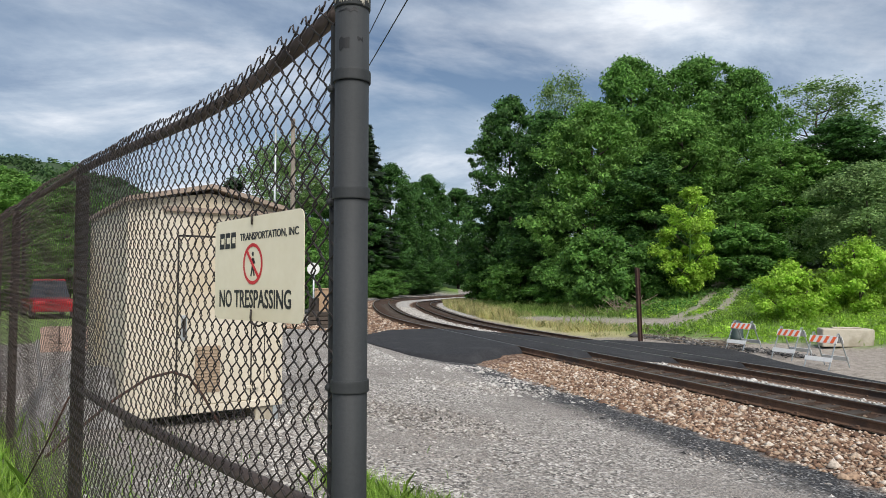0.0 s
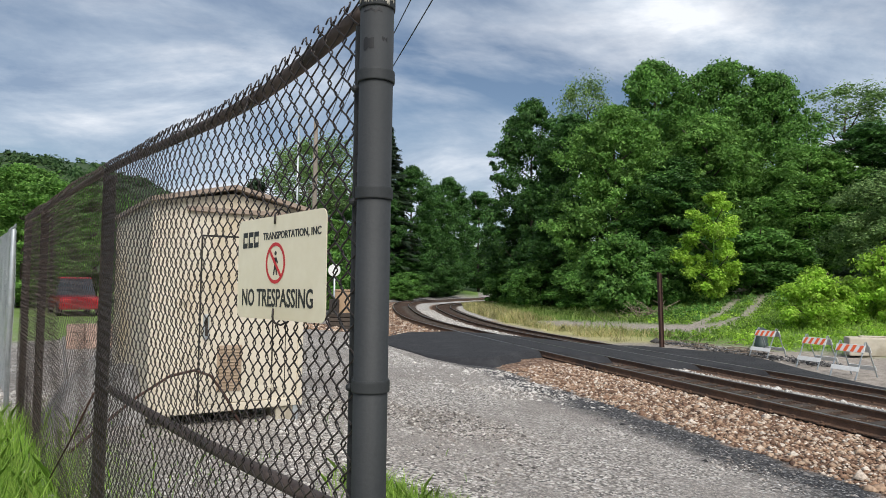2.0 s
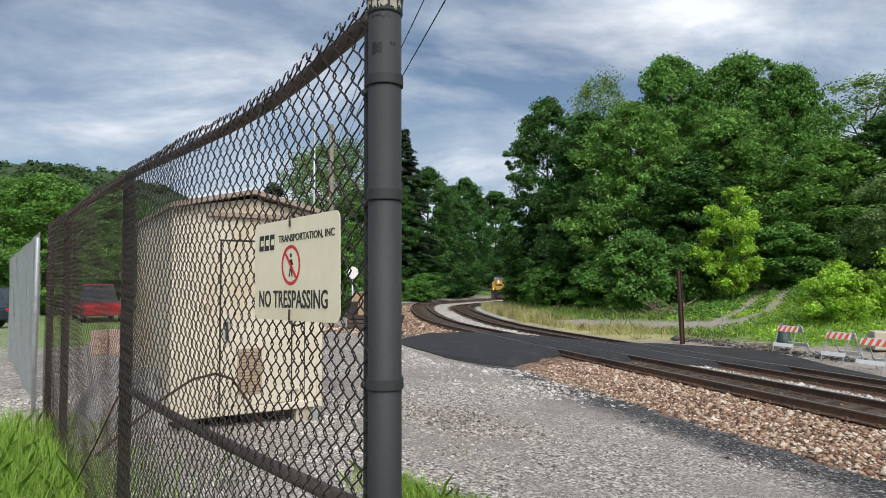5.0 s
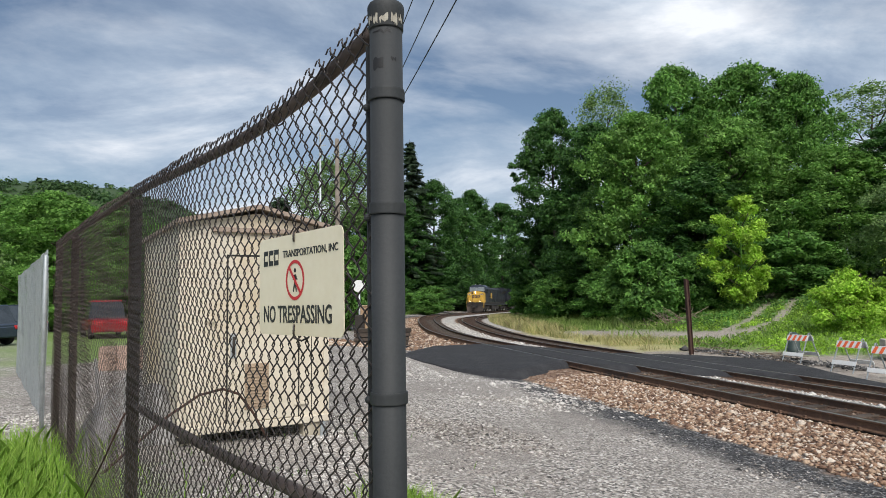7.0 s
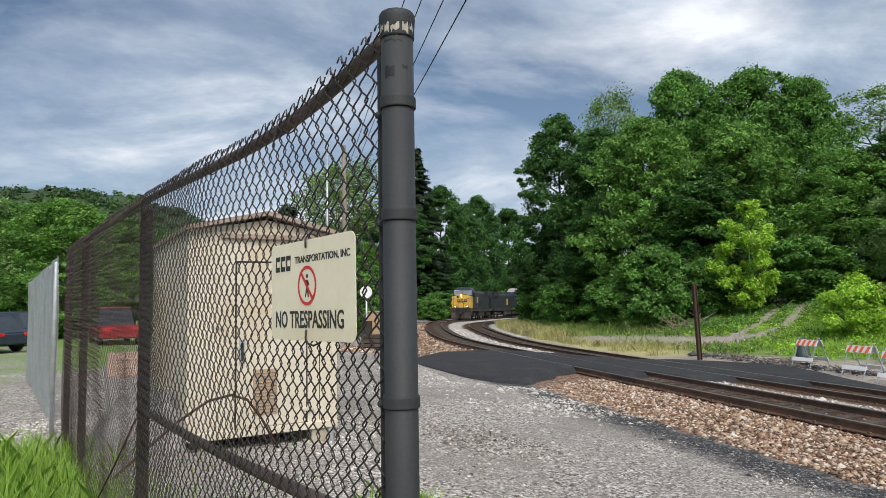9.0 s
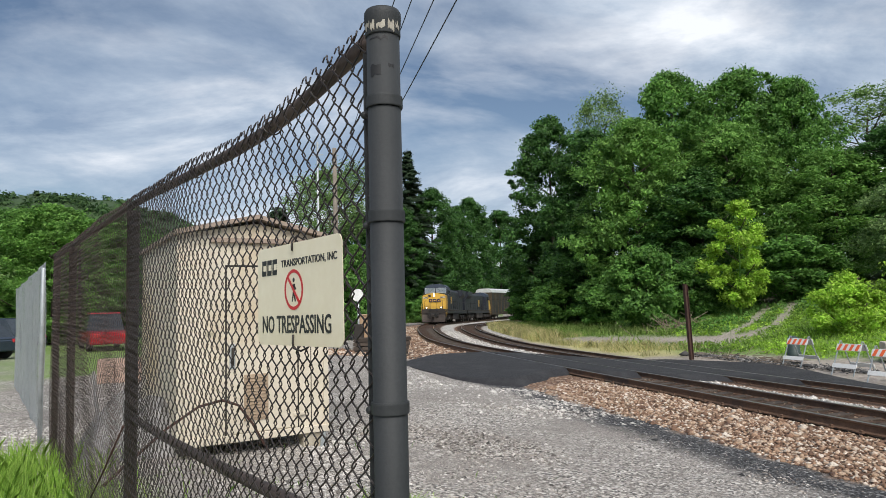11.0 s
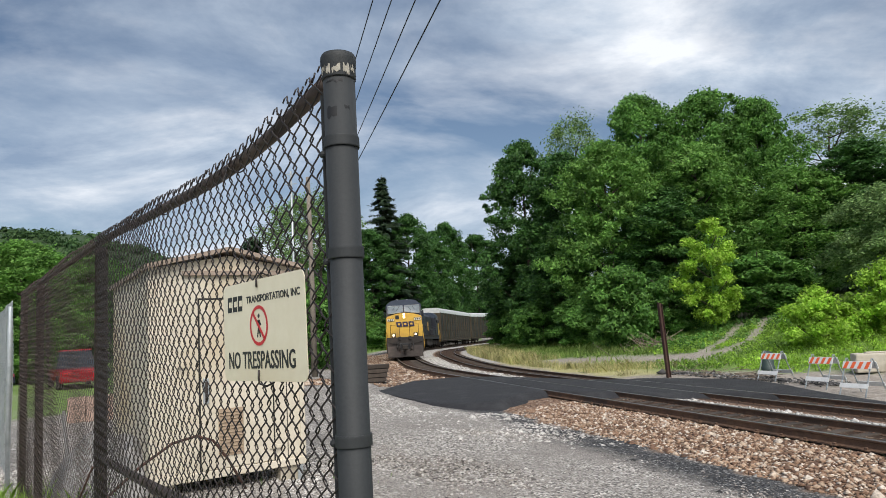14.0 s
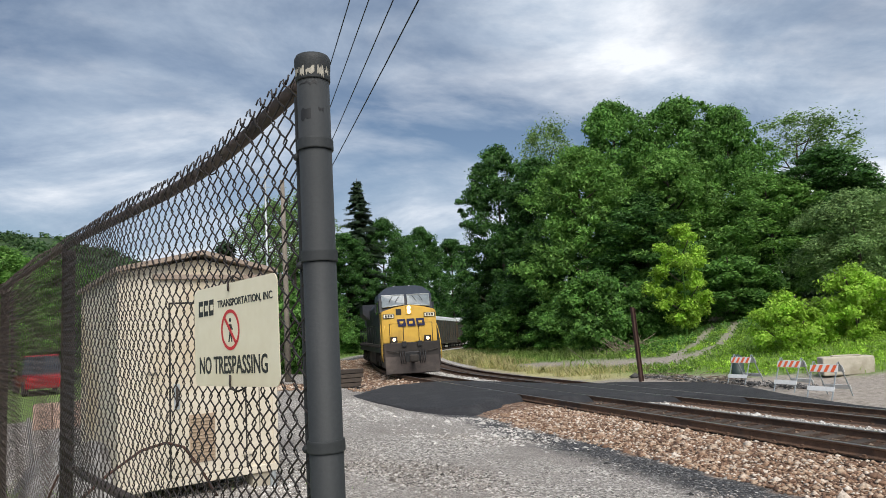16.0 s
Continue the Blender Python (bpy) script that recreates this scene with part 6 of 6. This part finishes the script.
    # the company mark as three slanted blue blocks with notches
    for i in range(3):
        x = -0.62 + i * 0.52
        vs = [(x - 0.24, 9.80, 2.48), (x + 0.20, 9.80, 2.48), (x + 0.26, 9.80, 2.86), (x - 0.18, 9.80, 2.86)]
        bm = bmesh.new()
        f = bm.faces.new([bm.verts.new(v) for v in vs])
        r = bmesh.ops.extrude_face_region(bm, geom=[f])
        bmesh.ops.translate(bm, verts=[v for v in r["geom"] if isinstance(v, bmesh.types.BMVert)], vec=(0, 0.012, 0))
        bmesh.ops.recalc_face_normals(bm, faces=bm.faces)
        part("mark_block", bm, M_MARK, nose)
        part("mark_notch", bx(x - 0.08, x + 0.12, 9.813, 9.818, 2.60, 2.74), M_YELLOW, nose)
    # pilot plate, plough, coupler and hoses
    part("pilot_plate", bx(-1.52, 1.52, 10.22, 10.34, 0.88, 1.66, bevel=0.03), M_PILOT, e, "dusty black pilot plate")
    plough = prism_x([(10.30, 1.0), (10.34, 1.0), (10.72, 0.14), (10.62, 0.10), (10.25, 0.6)], -1.46, 1.46, 0.02)
    for v in plough.verts:
        if v.co.z < 0.4:
            v.co.y -= 0.28 * (abs(v.co.x) / 1.46) ** 2
    part("plough", plough, M_PLOUGH, e, "dusty steel plough")
    cp = bmesh.new()
    box(cp, -0.13, 0.13, 10.3, 10.85, 0.76, 1.02, bevel=0.04)
    box(cp, -0.24, 0.24, 10.85, 11.12, 0.70, 1.06, bevel=0.07)
    part("coupler", cp, M_GRIME, e, "knuckle coupler")
    part("coupler_pocket", bx(-0.42, 0.42, 10.32, 10.38, 0.62, 1.2, bevel=0.03), M_CABLE, e)
    for sx in (-1, 1):
        for k in range(3):
            x = sx * (0.42 + 0.13 * k)
            tube("air_hose", [(x, 10.36, 1.25), (x, 10.55, 1.1), (x * 0.96, 10.58, 0.8), (x * 0.9, 10.5, 0.62)], 0.025, M_CABLE, e, 6)
        tube("cut_lever", [(sx * 0.2, 10.5, 1.12), (sx * 0.9, 10.42, 1.2), (sx * 1.4, 10.4, 1.3)], 0.018, M_GRIME, e, 5)
        part("mu_box", bx(sx * 0.42 - 0.12, sx * 0.42 + 0.12, 10.3, 10.42, 1.45, 1.72, bevel=0.02), M_CABLE, e)
    # long hood with doors, radiator wings and roof gear
    part("long_hood", prism_y([(-0.95, 1.62), (0.95, 1.62), (0.95, 3.95), (0.7, 4.25), (-0.7, 4.25), (-0.95, 3.95)], -10.1, 6.0, 0.03), M_BLUE, e, "dark blue long hood")
    part("radiator_wing", prism_y([(-1.0, 3.3), (1.0, 3.3), (1.48, 3.75), (1.48, 4.4), (-1.48, 4.4), (-1.48, 3.75)], -10.0, -6.2, 0.03), M_BLUE, e, "flared radiator housing")
    for sx in (-1, 1):
        for i, y in enumerate(np.arange(-5.6, 5.6, 1.15)):
            part("hood_door", bx(sx * 0.951, sx * 0.975, y, y + 1.05, 1.85, 3.7, bevel=0.008), M_BLUE, e)
        part("battery_box", bx(sx * 1.0, sx * 1.45, 3.4, 5.9, 1.62, 2.35, bevel=0.02), M_BLUE, e)
        part("side_band", bx(sx * 0.976, sx * 0.985, 1.2, 2.3, 2.2, 3.3), M_YELLOW, e, "yellow side block")
    part("exhaust", bx(-0.4, 0.4, 0.8, 1.9, 4.25, 4.48, bevel=0.05), M_GRIME, e)
    part("horn", bx(-0.25, 0.25, 5.2, 5.6, 4.26, 4.42, bevel=0.04), M_GRIME, e)
    for x in (-0.35, 0.5):
        part("antenna", bx(x - 0.06, x + 0.06, 7.6, 7.8, 4.66, 4.72, bevel=0.02), M_WHITE, cab)
    make_bogie(e, 7.0)
    make_bogie(e, -7.0)
    return e


def make_rack():
    """A covered car carrier: panelled sides between posts, white roof, end doors."""
    c = holder("autorack_car", label="covered car-carrier wagon with grey panelled sides and a white roof", category="railway wagon", group="train")
    L = 13.6
    part("underframe", bx(-1.45, 1.45, -L, L, 0.75, 1.12, bevel=0.03), M_GRIME, c)
    part("inner_wall", bx(-1.42, 1.42, -L + 0.1, L - 0.1, 1.12, 5.0), M_GRIME, c, "dark inner body")
    bm = prism_y([(-1.58, 4.95), (1.58, 4.95), (1.45, 5.42), (0.9, 5.72), (-0.9, 5.72), (-1.45, 5.42)], -L, L, 0.03)
    part("roof", bm, M_RACKROOF, c, "white corrugated roof")
    n = 13
    for sx in (-1, 1):
        for i in range(n + 1):
            y = -L + 0.1 + i * (2 * L - 0.2) / n
            part("side_post", bx(sx * 1.42, sx * 1.57, y - 0.07, y + 0.07, 1.0, 5.0, bevel=0.01), M_RACKPOST, c)
        for i in range(n):
            y0 = -L + 0.1 + i * (2 * L - 0.2) / n + 0.09
            y1 = y0 + (2 * L - 0.2) / n - 0.18
            for z0, z1 in ((1.15, 2.35), (2.42, 3.62), (3.69, 4.92)):
                bm = bmesh.new()
                k = 6
                for j in range(k):
                    za = z0 + (z1 - z0) * j / k
                    box(bm, sx * 1.44, sx * (1.50 if j % 2 else 1.475), y0, y1, za, za + (z1 - z0) / k * 0.96)
                part("side_panel", bm, M_RACK, c)
        part("side_sill", bx(sx * 1.40, sx * 1.56, -L, L, 0.9, 1.12, bevel=0.02), M_RACKPOST, c)
    for sy in (-1, 1):
        part("end_door", bx(-1.5, 1.5, sy * (L - 0.1), sy * (L + 0.02), 1.15, 4.95, bevel=0.02), M_RACKPOST if sy > 0 else M_RACKRED, c, "ribbed end door")
        for k in range(7):
            x = -1.3 + k * 0.433
            part("door_rib", bx(x - 0.04, x + 0.04, sy * (L + 0.02), sy * (L + 0.07), 1.2, 4.9), M_RACKPOST if sy > 0 else M_RACKRED, c)
        part("coupler", bx(-0.15, 0.15, sy * L, sy * (L + 0.62), 0.72, 1.0, bevel=0.05), M_GRIME, c)
    make_bogie(c, 10.2, 0.45, 0.9, 2)
    make_bogie(c, -10.2, 0.45, 0.9, 2)
    return c


M_MARK = plain("dark_blue_mark", (0.012, 0.014, 0.06), 0.45)
lead = make_engine()
lead.scale = (0.97, 1.0, 1.035)
second = copy_thing(lead, Matrix.Identity(4))
tagged(second, "dark blue diesel locomotive coupled cab-last behind the leader")
racks = [make_rack()]
racks += [copy_thing(racks[0], Matrix.Identity(4)) for _ in range(4)]

RUN_T = [0, 4.2, 6.5, 7.5, 8.5, 9, 11.5, 12.5, 13.5, 14.5, 15, 16]
RUN_S = [192, 147.0, 118.5, 108.6, 99.5, 95.0, 73.5, 64.5, 55.2, 45.7, 40.9, 31.2]


def train_rows(behind, half, flip=False):
    """Poses of a vehicle whose middle lies that far behind the leading coupler, set on the line at its two bogies."""
    rows = []
    for t in np.arange(0, 16.01, 0.5):
        s = float(np.interp(t, RUN_T, RUN_S)) + behind
        xa, ya, _ = on_track(s - half)
        xb, yb, _ = on_track(s + half)
        x, y = (xa + xb) / 2, (ya + yb) / 2
        yaw = math.degrees(math.atan2(ya - yb, xa - xb)) - 90
        za, zb = float(grade(s - half)), float(grade(s + half))
        tilt = math.degrees(math.atan2(za - zb, 2 * half))
        if flip:
            yaw, tilt = yaw + 180, -tilt
        rows.append((float(t), pose(float(x), float(y), -0.42 + (za + zb) / 2, tilt, 0, yaw)))
    return rows


def motions():
    walk(lead, train_rows(11.1, 7.0))
    walk(second, train_rows(33.4, 7.0, True))
    for i, r in enumerate(racks):
        walk(r, train_rows(33.4 + 11.2 + 14.3 + i * 28.5, 10.2))


motions()
